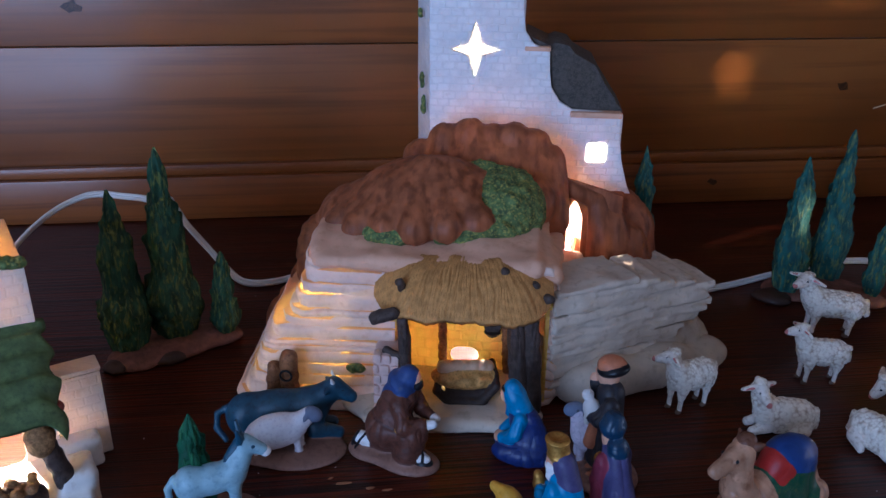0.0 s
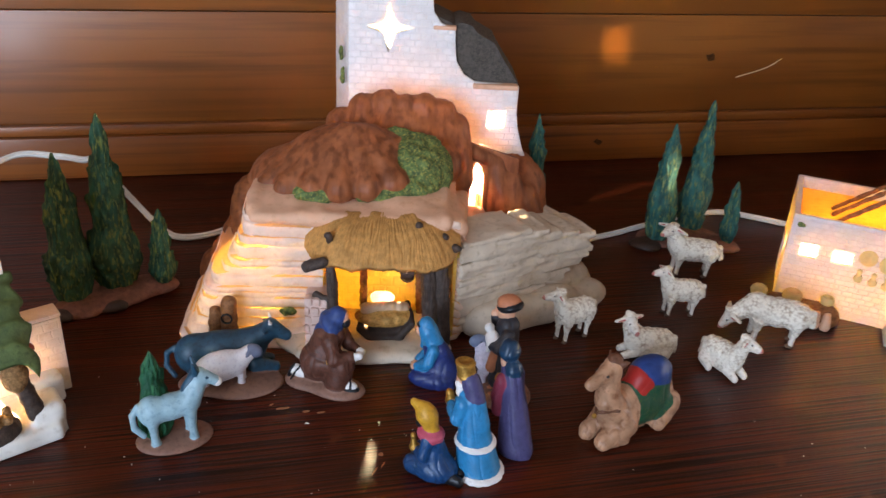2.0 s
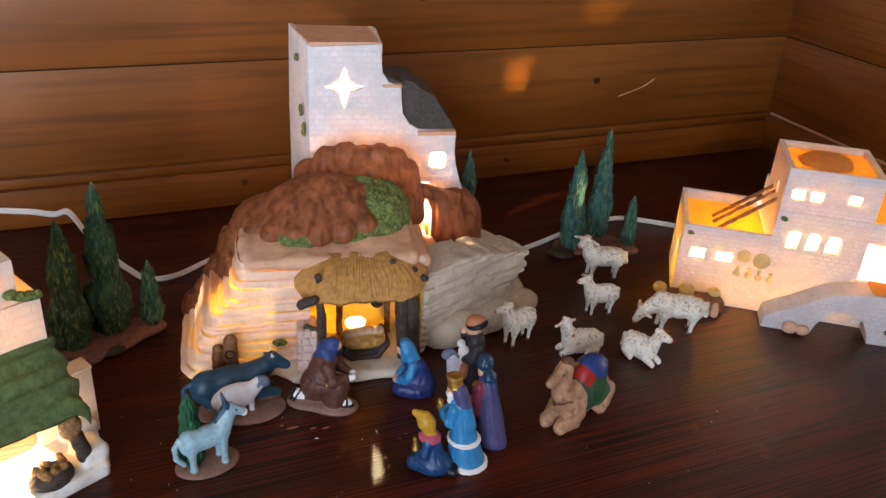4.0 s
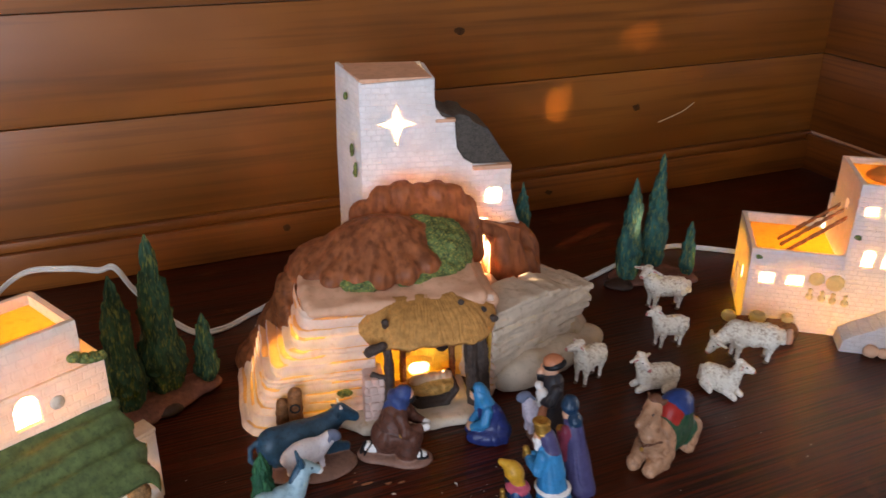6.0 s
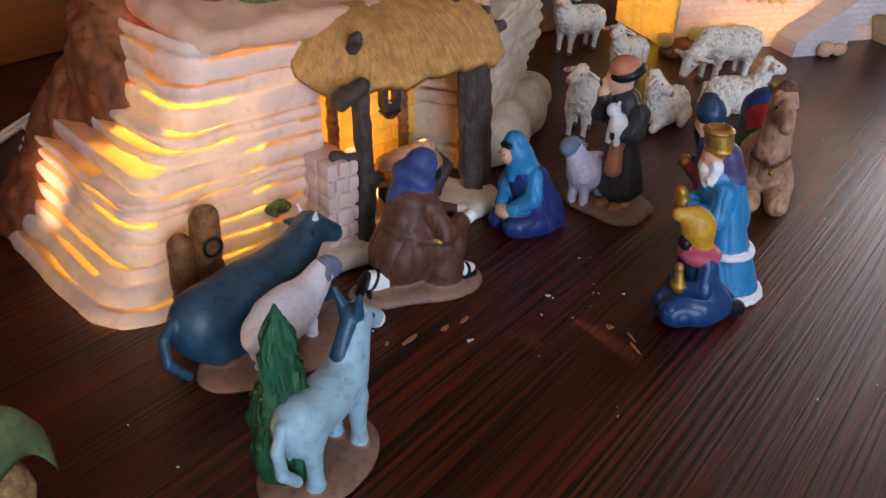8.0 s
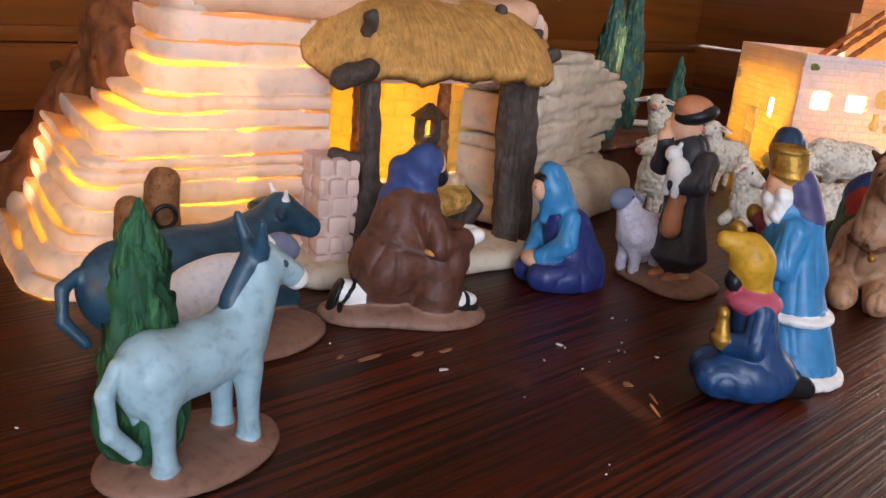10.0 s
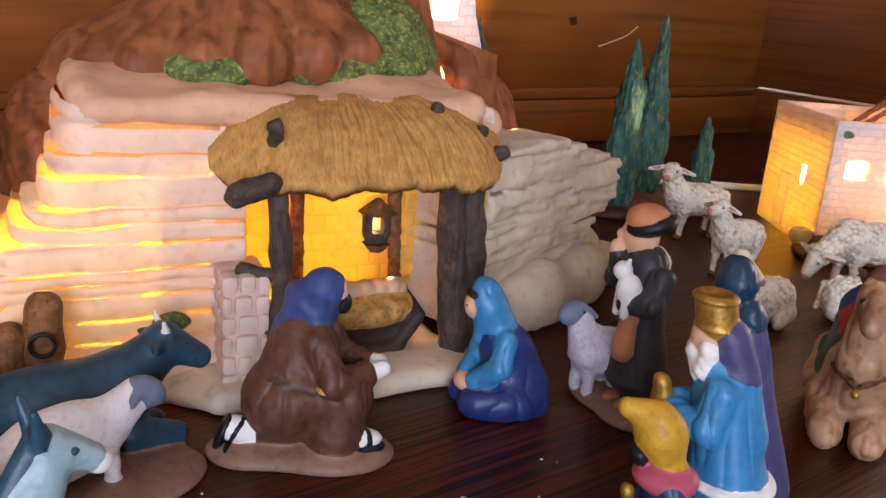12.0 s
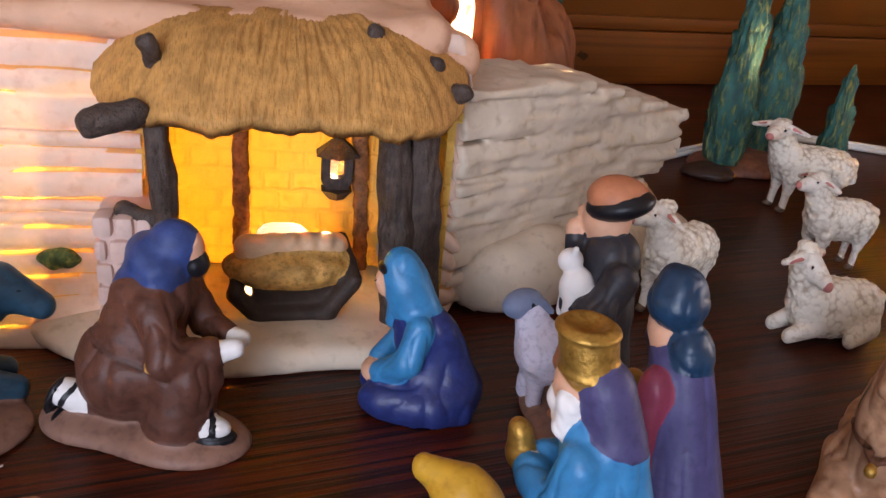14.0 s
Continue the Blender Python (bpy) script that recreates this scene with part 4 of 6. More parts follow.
for row in range(6):
    z, h = 0.0040 + row * 0.0072, 0.0065
    cut, mid = -0.0335 + rng.uniform(-0.0015, 0.0015), -0.0400 + rng.uniform(-0.0015, 0.0015)
    for a, b in ((-0.0455, mid), (mid, cut), (cut, -0.0286)):
        part("stone", moved(box_bm(b - a - 0.0005, 0.0090, h + 0.0003, 0.0021, ((a + b) / 2, 0.4562 + rng.uniform(0, 0.0008), z + rng.uniform(-0.0004, 0.0004))), SHIFT), JAMB, jamb)
    cut = 0.4690 + rng.uniform(-0.003, 0.003)
    for a, b in ((0.4607, cut), (cut, 0.4785)):
        part("stone", moved(box_bm(0.0080, b - a - 0.0005, h + 0.0003, 0.0021, (-0.0415 + rng.uniform(0, 0.0004), (a + b) / 2, z)), SHIFT), JAMB, jamb)
beam = Clay().limb((-0.0370, 0.4580, 0.0470), (-0.0280, 0.4545, 0.0455), 0.0028, 0.0026, 0, 0.001)
part("sill_log", beam.mesh("sill_log", [LOG], 0.0008, [(0.0006, 0.003)], False), None, jamb, "dark log on the side wall", SHIFT)

# tethering stumps with an iron ring
for x, y, h, r in ((-0.0990, 0.4550, 0.040, 0.0060), (-0.1090, 0.4560, 0.031, 0.0052)):
    log = Clay().limb((x, y, 0.0), (x + 0.0005, y, h), r, r * 0.93, 0, 0.001)
    stump = part("stump", log.mesh("stump", [TIMBER], 0.0011, [(0.0007, 0.004)]), None, nativity, "brown wooden tethering post", SHIFT)
ring = [(-0.0990 + 0.0036 * math.cos(a), 0.4485 - 0.0003 * math.sin(a), 0.0305 + 0.0038 * math.sin(a)) for a in [2 * math.pi * i / 16 for i in range(17)]]
tube("tether_ring", [SHIFT @ Vector(p) for p in ring], 0.0007, IRON, nativity, "black iron ring")

# the bulb on its clip inside, and the added fill lamp's base
bulb = Clay().ball((-0.032, 0.550, 0.028), (0.005, 0.005, 0.004), 0, 0.002)
part("bulb", bulb.mesh("bulb", [CABLE], 0.0015, (), False), None, nativity, "unseen white lamp base", SHIFT @ pose(0, 0, -0.014))
bulb = Clay().ball((0.038, 0.620, 0.074), (0.005, 0.005, 0.007), 0, 0.002)
part("bulb", bulb.mesh("bulb", [CABLE], 0.0015, (), False), None, nativity, "unseen white lamp base", SHIFT @ pose(0, 0, -0.018))

# ---- lit house with outside stairs, at the table's right end ----
house = thing("lit_house", (0.336, 0.553, 0), "lit white brick porcelain house with flat roofs and arched outer stairs", "house figurine", -24)


def walls(parent, name, x0, x1, y0, y1, z0, z1, material, front=(), left=(), right=(), label="", thick=0.0042, sides="lr"):
    """Four upright walls of a house block, with window openings in three of them."""
    part(name + "_front", moved(plate_bm([(x0, z0), (x1, z0), (x1, z1), (x0, z1)], list(front), thick, 0.0007), Matrix.Translation((0, y0, 0))), material, parent, label)
    part(name + "_back", moved(plate_bm([(x0, z0), (x1, z0), (x1, z1), (x0, z1)], [], thick, 0.0007), Matrix.Translation((0, y1 - thick, 0))), material, parent)
    if "l" in sides:
        part(name + "_left", moved(plate_bm([(y0 + thick, z0), (y1 - thick, z0), (y1 - thick, z1), (y0 + thick, z1)], list(left), thick), Matrix.Translation((x0 + thick, 0, 0)) @ pose(0, 0, 0, 0, 0, 90)), material, parent)
    if "r" in sides:
        part(name + "_right", moved(plate_bm([(y0 + thick, z0), (y1 - thick, z0), (y1 - thick, z1), (y0 + thick, z1)], list(right), thick), Matrix.Translation((x1, 0, 0)) @ pose(0, 0, 0, 0, 0, 90)), material, parent)


walls(house, "low_block", 0.0, 0.082, 0.0, 0.098, 0.0, 0.084, HOUSE, [rect_hole(0.0105, 0.0245, 0.0480, 0.0600, 0.0018), rect_hole(0.0355, 0.0510, 0.0480, 0.0590, 0.0018)],
      [rect_hole(0.030, 0.0375, 0.036, 0.050, 0.001)], [], "white brick wall with lit windows", 0.0042, "l")
walls(house, "main_block", 0.0818, 0.224, -0.0006, 0.098, 0.0, 0.112, HOUSE,
      [arch_hole(0.0960, 0.1075, 0.0740, 0.0925, 0.006), arch_hole(0.1140, 0.1255, 0.0740, 0.0925, 0.006), arch_hole(0.1325, 0.1450, 0.0740, 0.0925, 0.006), rect_hole(0.168, 0.194, 0.0505, 0.090, 0.001)],
      [], [], "white brick wall with arched windows and a doorway", 0.0042, "r")
part("inner_gable", moved(plate_bm([(0.003, 0.060), (0.095, 0.060), (0.095, 0.112), (0.003, 0.112)], [], 0.0028), Matrix.Translation((0.0855, 0, 0)) @ pose(0, 0, 0, 0, 0, 90)), HOUSE, house)
walls(house, "upper_block", 0.0825, 0.168, 0.0004, 0.086, 0.1085, 0.155, HOUSE,
      [rect_hole(0.0900, 0.1025, 0.1240, 0.1345, 0.0015), rect_hole(0.1075, 0.1190, 0.1240, 0.1345, 0.0015), rect_hole(0.1400, 0.1520, 0.1250, 0.1355, 0.0015)],
      [rect_hole(0.030, 0.040, 0.118, 0.128, 0.001)], [], "white brick upper storey")
for x0, x1, z, y1 in ((0.004, 0.080, 0.071, 0.094), (0.172, 0.221, 0.106, 0.094), (0.086, 0.165, 0.146, 0.082)):
    part("flat_roof", box_bm(x1 - x0, y1 - 0.005, 0.003, 0.0005, ((x0 + x1) / 2, (0.005 + y1) / 2, z)), ROOF_TAN, house, "tan flat roof behind a parapet")
dome = Clay().ball((0.122, 0.046, 0.148), (0.026, 0.026, 0.010), 0, 0.004)
part("roof_dome", dome.mesh("roof_dome", [ROOF_TAN], 0.002, [(0.001, 0.01)], False), None, house, "low tan roof dome")
for i, (dy, dz) in enumerate(((0.026, 0.0), (0.042, 0.002), (0.058, 0.001))):
    beam = Clay().limb((0.030, dy - 0.014, 0.077 + dz), (0.084, dy, 0.114 + dz), 0.0019, 0.0017, 0, 0.001)
    part("roof_beam", beam.mesh("roof_beam", [TIMBER], 0.0009, [(0.0006, 0.004)], False), None, house, "leaning brown timber beam")
for x, z, r in ((0.0615, 0.0585, 0.0070), (0.0785, 0.0560, 0.0085)):
    pot = Clay().ball((x, -0.0005, z), (r, 0.0028, r), 0, 0.001).ball((x, -0.0025, z), (r * 0.5, 0.0022, r * 0.5), 0, 0.001)
    part("wall_plaque", pot.mesh("wall_plaque", [MOULDED], 0.0010, (), False), None, house, "round moulded wall plaque")
for i, x in enumerate((0.0580, 0.0690, 0.0790, 0.0900)):
    jug = Clay().ball((x, -0.0012, 0.0400 - 0.0012 * i), (0.0034, 0.0030, 0.0036), 0, 0.001).limb((x, -0.0012, 0.0430 - 0.0012 * i), (x, -0.0012, 0.0465 - 0.0012 * i), 0.0015, 0.0021, 0, 0.001)
    part("wall_jug", jug.mesh("wall_jug", [MOULDED], 0.0008, (), False), None, house, "small moulded jug")
stair = [(0.086, 0.0), (0.104, 0.0), (0.132, 0.0), (0.136, 0.012), (0.144, 0.024), (0.155, 0.030), (0.166, 0.0285), (0.176, 0.022), (0.182, 0.010), (0.184, 0.0), (0.222, 0.0), (0.226, 0.018), (0.224, 0.052),
         (0.180, 0.0515), (0.156, 0.0490), (0.140, 0.0440), (0.126, 0.0350), (0.112, 0.0260), (0.098, 0.0190), (0.088, 0.0120)]
stairs = part("stairs", moved(plate_bm(stair, [], 0.0275, 0.0014), Matrix.Translation((0, -0.030, 0))), HOUSE, house, "white brick stairs over an arch")
part("stair_landing", box_bm(0.046, 0.026, 0.002, 0.0008, (0.200, -0.016, 0.0522)), ROOF_TAN, stairs, "tan landing")
for x, y, z, r in ((0.113, -0.033, 0.006, 0.0075), (0.124, -0.034, 0.0055, 0.0062)):
    rock = Clay().ball((x, y, z), (r, r * 0.7, r * 0.85), 0, 0.002)
    part("boulder", rock.mesh("boulder", [SLAB_TAN], 0.0012, [(0.0009, 0.006)]), None, house, "tan boulder against the stairs")
for x, y, z, r in ((0.0065, -0.001, 0.076, 0.0030), (0.088, -0.001, 0.1045, 0.0034), (0.206, -0.031, 0.034, 0.0040), (0.200, -0.031, 0.016, 0.0042)):
    leaf = Clay().ball((x, y, z), (r, 0.0016, r * 0.8), 0, 0.001).ball((x + r * 0.7, y, z - r * 0.3), (r * 0.6, 0.0015, r * 0.5), 0, 0.001)
    part("moss_tuft", leaf.mesh("moss_tuft", [MOSS], 0.0008, [(0.0006, 0.002)], False), None, house)
yard = Clay()
yard.slab((0.020, -0.012, 0.006), (0.026, 0.013, 0.0065), 0, 0.004, 0.004)
yard.ball((0.040, -0.013, 0.006), (0.012, 0.013, 0.010), 0, 0.005)
yard.ball((-0.006, -0.008, 0.004), (0.010, 0.010, 0.006), 0, 0.004)
part("rock_yard", yard.mesh("rock_yard", [TIMBER], 0.0016, [(0.0016, 0.009)]), None, house, "brown rock ledge in front")
for x, y, z, r in ((-0.012, -0.006, 0.013, 0.0070), (0.014, -0.009, 0.016, 0.0080), (0.040, -0.012, 0.020, 0.0058)):
    pot = Clay().ball((x, y, z), (r, r, r * 0.85), 0, 0.001).ball((x, y, z + r * 0.8), r * 0.62, 0, 0.001, (0, 0, 0), "cut")
    part("yard_pot", pot.mesh("yard_pot", [MOULDED], 0.0010, (), False), None, house, "small clay pot")
for x in (0.034, 0.042):
    sack = Clay().limb((x, -0.026, 0.003), (x, -0.026, 0.013), 0.0042, 0.0030, 0, 0.001)
    part("sack", sack.mesh("sack", [SLAB_TAN], 0.0010, [(0.0005, 0.004)]), None, house, "small tied grain sack")
for y, z, w, h in ((0.0525, 0.004, 0.0014, 0.034), (0.0675, 0.004, 0.0014, 0.034), (0.060, 0.038, 0.0164, 0.0016), (0.060, 0.020, 0.0136, 0.0012)):
    part("door_frame", box_bm(0.0010, w, h, 0.0003, (-0.0006, y, z)), HOUSE, house, "moulded door frame")

# ---- lit house with a green awning, at the table's left end ----
shop = thing("lit_shop_house", (-0.213, 0.386, 0), "lit cream block porcelain house with green cloth awning", "house figurine", 38)
walls(shop, "lower_block", -0.125, 0.0, 0.0, 0.070, 0.0, 0.128, HOUSE_OLD, [[(-0.0585, 0.103), (-0.0425, 0.103), (-0.0425, 0.117), (-0.0455, 0.1225), (-0.0505, 0.1245), (-0.0555, 0.1225), (-0.0585, 0.117)], rect_hole(-0.066, -0.018, 0.010, 0.055, 0.006)], [],
      [rect_hole(0.0162, 0.0192, 0.0566, 0.0602, 0.0004), rect_hole(0.0050, 0.0155, 0.0150, 0.0500, 0.002)], "cream stone block wall with an arched window")
walls(shop, "upper_block", -0.125, -0.0125, 0.001, 0.058, 0.1285, 0.160, HOUSE_OLD, [], [], [], "cream stone block parapet wall")
part("flat_roof", box_bm(0.104, 0.050, 0.003, 0.0005, (-0.069, 0.030, 0.150)), ROOF_TAN, shop, "tan tiled flat roof")
part("ledge", box_bm(0.0115, 0.068, 0.003, 0.001, (-0.0062, 0.035, 0.1285)), HOUSE_OLD, shop, "narrow ledge")
leaf = Clay()
for i, (x, z) in enumerate(((-0.0185, 0.137), (-0.013, 0.134), (-0.008, 0.1325), (-0.003, 0.131))):
    leaf.ball((x, -0.0005, z), (0.0046, 0.0034, 0.0034), 0, 0.001)
part("moss_tuft", leaf.mesh("moss_tuft", [MOSS], 0.0008, [(0.0010, 0.0026)], False), None, shop, "green moss on the ledge")
stone = Clay().ball((-0.033, 0.0, 0.112), (0.0048, 0.0022, 0.0048), 0, 0.001)
part("round_stone", stone.mesh("round_stone", [GREY_SLAB], 0.0009, (), False), None, shop)

AWNING = paint("olive_awning_cloth_paint", "55653a", 0.6, 0.25, "3c4c2c", 0.4, 0.007)
U, V = 60, 24
verts, faces = [], []
for layer in (0, 1):
    for j in range(V + 1):
        v = j / V
        for i in range(U + 1):
            u = i / U
            x = -0.128 + 0.130 * u + 0.004 * v * (2 * u - 1)
            y = 0.001 - 0.046 * v
            z = 0.0965 - 0.016 * v - 0.018 * v * v + 0.0016 * math.sin(v * 26 + 3 * u + 2 * noise.noise(Vector((u * 3, v * 2, 1)))) + 0.003 * noise.noise(Vector((u * 6, v * 2, 4.0))) * v
            x += 0.0022 * math.sin(v * 21 + 1.0) * u ** 10 - 0.006 * v * v * u ** 10
            if u > 0.9:
                z -= 0.012 * ((u - 0.9) / 0.1) ** 2 * v
            verts.append((x, y, z - 0.0022 * layer))
R = U + 1
o = R * (V + 1)
for j in range(V):
    for i in range(U):
        a = (j * R + i, (j + 1) * R + i, (j + 1) * R + i + 1, j * R + i + 1)
        faces += [a, tuple(o + k for k in a[::-1])]
for i in range(U):
    faces += [(V * R + i, o + V * R + i, o + V * R + i + 1, V * R + i + 1), (i, i + 1, o + i + 1, o + i)]
for j in range(V):
    faces += [(j * R, o + j * R, o + (j + 1) * R, (j + 1) * R), (j * R + U, (j + 1) * R + U, o + (j + 1) * R + U, o + j * R + U)]
part("awning", mesh_of("awning", verts, faces, AWNING), None, shop, "rippled olive green cloth awning")
WHITE_BASE = bisque("white_base_bisque", "ece6dc", 0.03, "d0c4b4")
base = Clay()
base.slab((-0.058, -0.022, 0.006), (0.066, 0.026, 0.006), 0, 0.003, 0.003)
base.slab((0.008, 0.012, 0.010), (0.013, 0.022, 0.010), 0, 0.004, 0.004)
base.slab((0.002, -0.030, 0.010), (0.010, 0.012, 0.012), 0, 0.004, 0.004)
part("base_slab", base.mesh("base_slab", [WHITE_BASE], 0.0018, [(0.0012, 0.012)]), None, shop, "white base slab")
walls(shop, "buttress", 0.0004, 0.0270, 0.0030, 0.0176, 0.0, 0.055, HOUSE_OLD, [], [], [], "glowing block buttress", 0.0024, "r")
part("buttress_cap", box_bm(0.0275, 0.0155, 0.0030, 0.0012, (0.0140, 0.0103, 0.0552)), HOUSE_OLD, shop, "cream buttress cap")
for a, b in (((-0.004, -0.036, 0.018), (-0.012, -0.036, 0.062)), ((-0.110, -0.036, 0.010), (-0.108, -0.036, 0.064))):
    log = Clay().limb(a, b, 0.0052, 0.0045, 0, 0.002).limb(b, (b[0] - 0.012, b[1], b[2] + 0.002), 0.0040, 0.003, 0, 0.002)
    part("awning_post", log.mesh("awning_post", [LOG], 0.0010, [(0.0008, 0.004)], False), None, shop, "dark wooden awning post")
BRICKRED = paint("red_fruit_paint", "8a4030", 0.5, 0.25, None, 0.3, 0.004)
NUT = paint("brown_grain_paint", "9a7448", 0.7, 0.35, "5a3c20", 1.0, 0.002)
rng = random.Random(8)
fruit = Clay()
for i in range(9):
    fruit.ball((-0.042 + 0.0052 * i, -0.030 - 0.003 * rng.random(), 0.060 - 0.002 * rng.random()), 0.0036, 0, 0.0006)
part("hanging_fruit", fruit.mesh("hanging_fruit", [BRICKRED], 0.0009, (), False), None, shop, "row of dried red fruit")
sack = Clay().ball((-0.012, -0.040, 0.050), (0.0075, 0.006, 0.0105), 0, 0.002).limb((-0.012, -0.040, 0.058), (-0.012, -0.038, 0.066), 0.003, 0.002, 0, 0.002)
part("hanging_sack", sack.mesh("hanging_sack", [NUT], 0.0010, [(0.0007, 0.003)], False), None, shop, "hanging brown sack")
bowl = Clay().ball((-0.028, -0.036, 0.014), (0.015, 0.012, 0.009), 0, 0.001)
for i in range(16):
    bowl.ball((-0.028 + rng.uniform(-0.010, 0.010), -0.036 + rng.uniform(-0.008, 0.008), 0.022 + rng.uniform(-0.001, 0.002)), 0.0028, 1, 0.0006)
part("grain_basket", bowl.mesh("grain_basket", [LOG, NUT], 0.0010, [(0.0004, 0.002)], False), None, shop, "basket heaped with brown nuts")

# ---- white lamp cords ----
def cord(knots, label):
    line = curve_points(knots, 12)
    ob = tube("lamp_cord", line, 0.0019, CABLE, None, label, 8)
    second = [p + Vector((0.0006, 0.0014, 0.0022)) for p in line]
    tube("wire", second, 0.0016, CABLE, ob, "", 8)
    return tagged(ob, label, "cable", "white lamp cords")


cord([(-0.36, 0.50, 0.010), (-0.365, 0.620, 0.040), (-0.345, 0.680, 0.052), (-0.306, 0.690, 0.050), (-0.272, 0.664, 0.058), (-0.256, 0.657, 0.063), (-0.243, 0.660, 0.038), (-0.226, 0.664, 0.012), (-0.208, 0.650, 0.003),
      (-0.185, 0.628, 0.002), (-0.159, 0.633, 0.002), (-0.130, 0.661, 0.002), (-0.070, 0.712, 0.002), (-0.020, 0.720, 0.002)], "white twin lamp cord hanging over the table behind the trees")
cord([(0.090, 0.680, 0.002), (0.150, 0.640, 0.002), (0.212, 0.665, 0.002), (0.262, 0.695, 0.002), (0.310, 0.722, 0.002), (0.350, 0.734, 0.002), (0.382, 0.724, 0.002), (0.424, 0.704, 0.002), (0.470, 0.690, 0.002)],
     "white lamp cord lying on the table behind the trees")

# ---- cypress trees ----
def cypress(name, h, r, seed, material, parent, m, label=""):
    """A moulded cypress: overlapping upright tongues of foliage round a slim core."""
    rng = random.Random(seed)
    verts, faces = [], []

    def profile(f):
        return r * (min(1.0, 0.62 + 2.2 * f) * (1 - f) ** 0.80 + 0.03) * (1 + 0.10 * math.sin(f * 17 + seed))

    rings, n = 110, 44
    f = np.repeat(np.linspace(0, 1, rings + 1), n)
    a = np.tile(np.arange(n) * 2 * math.pi / n, rings + 1) + 0.5 * np.sin(3 * f + seed)
    body = np.array([profile(v) for v in f])
    swell = np.zeros(len(f))
    for _ in range(int(50 + 560 * h)):
        f0, a0 = rng.random() ** 1.15 * 0.96 - 0.03, rng.uniform(0, 2 * math.pi)
        tall, wide = rng.uniform(0.013, 0.026) / h * (1.1 - 0.5 * f0) * min(1.0, 0.4 + h / 0.16), rng.uniform(0.0026, 0.0046) * (1.1 - 0.6 * f0) * min(1.0, 0.4 + h / 0.16)
        t = (f - f0) / tall
        arc = ((a - a0 + math.pi) % (2 * math.pi) - math.pi) * np.maximum(body, 0.001)
        slim = wide * np.clip(1 - t, 0.02, 1) ** 0.7
        lump = (1 - (arc / slim) ** 2) * np.clip(0.35 + 0.9 * t, 0, 1) * rng.uniform(0.5, 1.0)
        swell = np.where((t > -0.1) & (t < 1), np.maximum(swell, lump), swell)
    fine = lumps(np.stack([np.cos(a) * body, np.sin(a) * body, f * h * 0.3], 1), 0.0016, seed)
    q = np.maximum(0.0002, body * 0.80 + (0.0044 * swell + 0.0006 * fine) * np.clip(6 * (1 - f), 0.1, 1) * min(1.0, 0.4 + h / 0.16))
    verts = [tuple(v) for v in np.stack([q * np.cos(a), q * np.sin(a), f * h], 1)]
    for i in range(rings):
        for k in range(n):
            faces.append((i * n + k, i * n + (k + 1) % n, (i + 1) * n + (k + 1) % n, (i + 1) * n + k))
    faces.append(tuple(range(rings * n, rings * n + n)))
    return part(name, mesh_of(name, verts, faces, material), None, parent, label, m)


def grove(place, turn, trees, base, label, seed, material):
    """Cypresses on one cast earth base."""
    g = thing("cypress_group", place, label, "tree figurine", turn, "cypress trees round the stable")
    ground = Clay()
    for c, r, a, paint_no in base:
        ground.ball(c, r, paint_no, 0.006, (0, 0, a))
    part("earth_base", ground.mesh("earth_base", [EARTH, EARTH_DARK], 0.0018, [(0.0018, 0.016)]), None, g, "brown earth base")
    for i, (x, y, h, r, lean) in enumerate(trees):
        cypress("cypress", h, r, seed + i, material, g, pose(x, y, 0.006, 0, lean, 40 * i))
    return g


grove((-0.205, 0.525, 0), 0, ((-0.026, -0.012, 0.118, 0.0225, 0), (0.001, 0.008, 0.142, 0.0245, 0), (0.0345, 0.016, 0.064, 0.0125, 2)),
      (((-0.004, -0.006, 0.002), (0.036, 0.020, 0.008), 25, 0), ((0.026, 0.014, 0.002), (0.020, 0.014, 0.0075), 20, 0), ((-0.020, -0.028, 0.001), (0.018, 0.010, 0.007), -10, 0),
       ((-0.028, -0.038, 0.001), (0.009, 0.005, 0.0055), -20, 1), ((0.008, -0.022, 0.001), (0.008, 0.005, 0.0060), 30, 1)),
      "three green cypresses on a brown earth base", 3, PINE_GREEN)
grove((0.290, 0.668, 0), 0, ((-0.026, -0.004, 0.113, 0.0175, 0), (0.012, 0.018, 0.130, 0.0178, 0), (0.0385, -0.012, 0.063, 0.0098, 0)),
      (((0.000, 0.002, 0.002), (0.044, 0.024, 0.008), 0, 0), ((-0.040, -0.016, 0.001), (0.016, 0.011, 0.0070), -30, 1), ((0.034, -0.010, 0.002), (0.020, 0.014, 0.0075), -20, 0)),
      "three blue-green cypresses on a brown earth base", 21, PINE_BLUE)
grove((0.1405, 0.648, 0), 0, ((0.0, 0.0, 0.122, 0.0135, -2),), (((0.0, 0.0, 0.002), (0.020, 0.016, 0.007), 0, 0),),
      "single blue-green cypress behind the stable", 33, PINE_BLUE)

# ---- figurines ----
def figure(name, clay, mats, cell, place, turn, label, category, group="", bumps=(), size=(1, 1, 1), lean=(0, 0)):
    me = clay.mesh(name, mats, cell, bumps)
    me.transform(Matrix(((1, 0, lean[0], 0), (0, 1, lean[1], 0), (0, 0, 1, 0), (0, 0, 0, 1))) @ Matrix.Diagonal((*size, 1)))
    ob = part(name, me, None, None, label, pose(*place, 0, 0, turn))
    return tagged(ob, label, category, group)


SKIN = paint("skin_paint", "e0ac8c", 0.5, 0.08, None, 0.1, 0.006)
WHITE = paint("white_resin_paint", "ece8e4", 0.5, 0.05, None, 0.15, 0.006)
BLACK = paint("black_paint", "18181c", 0.4, 0.1, None, 0.15, 0.006)
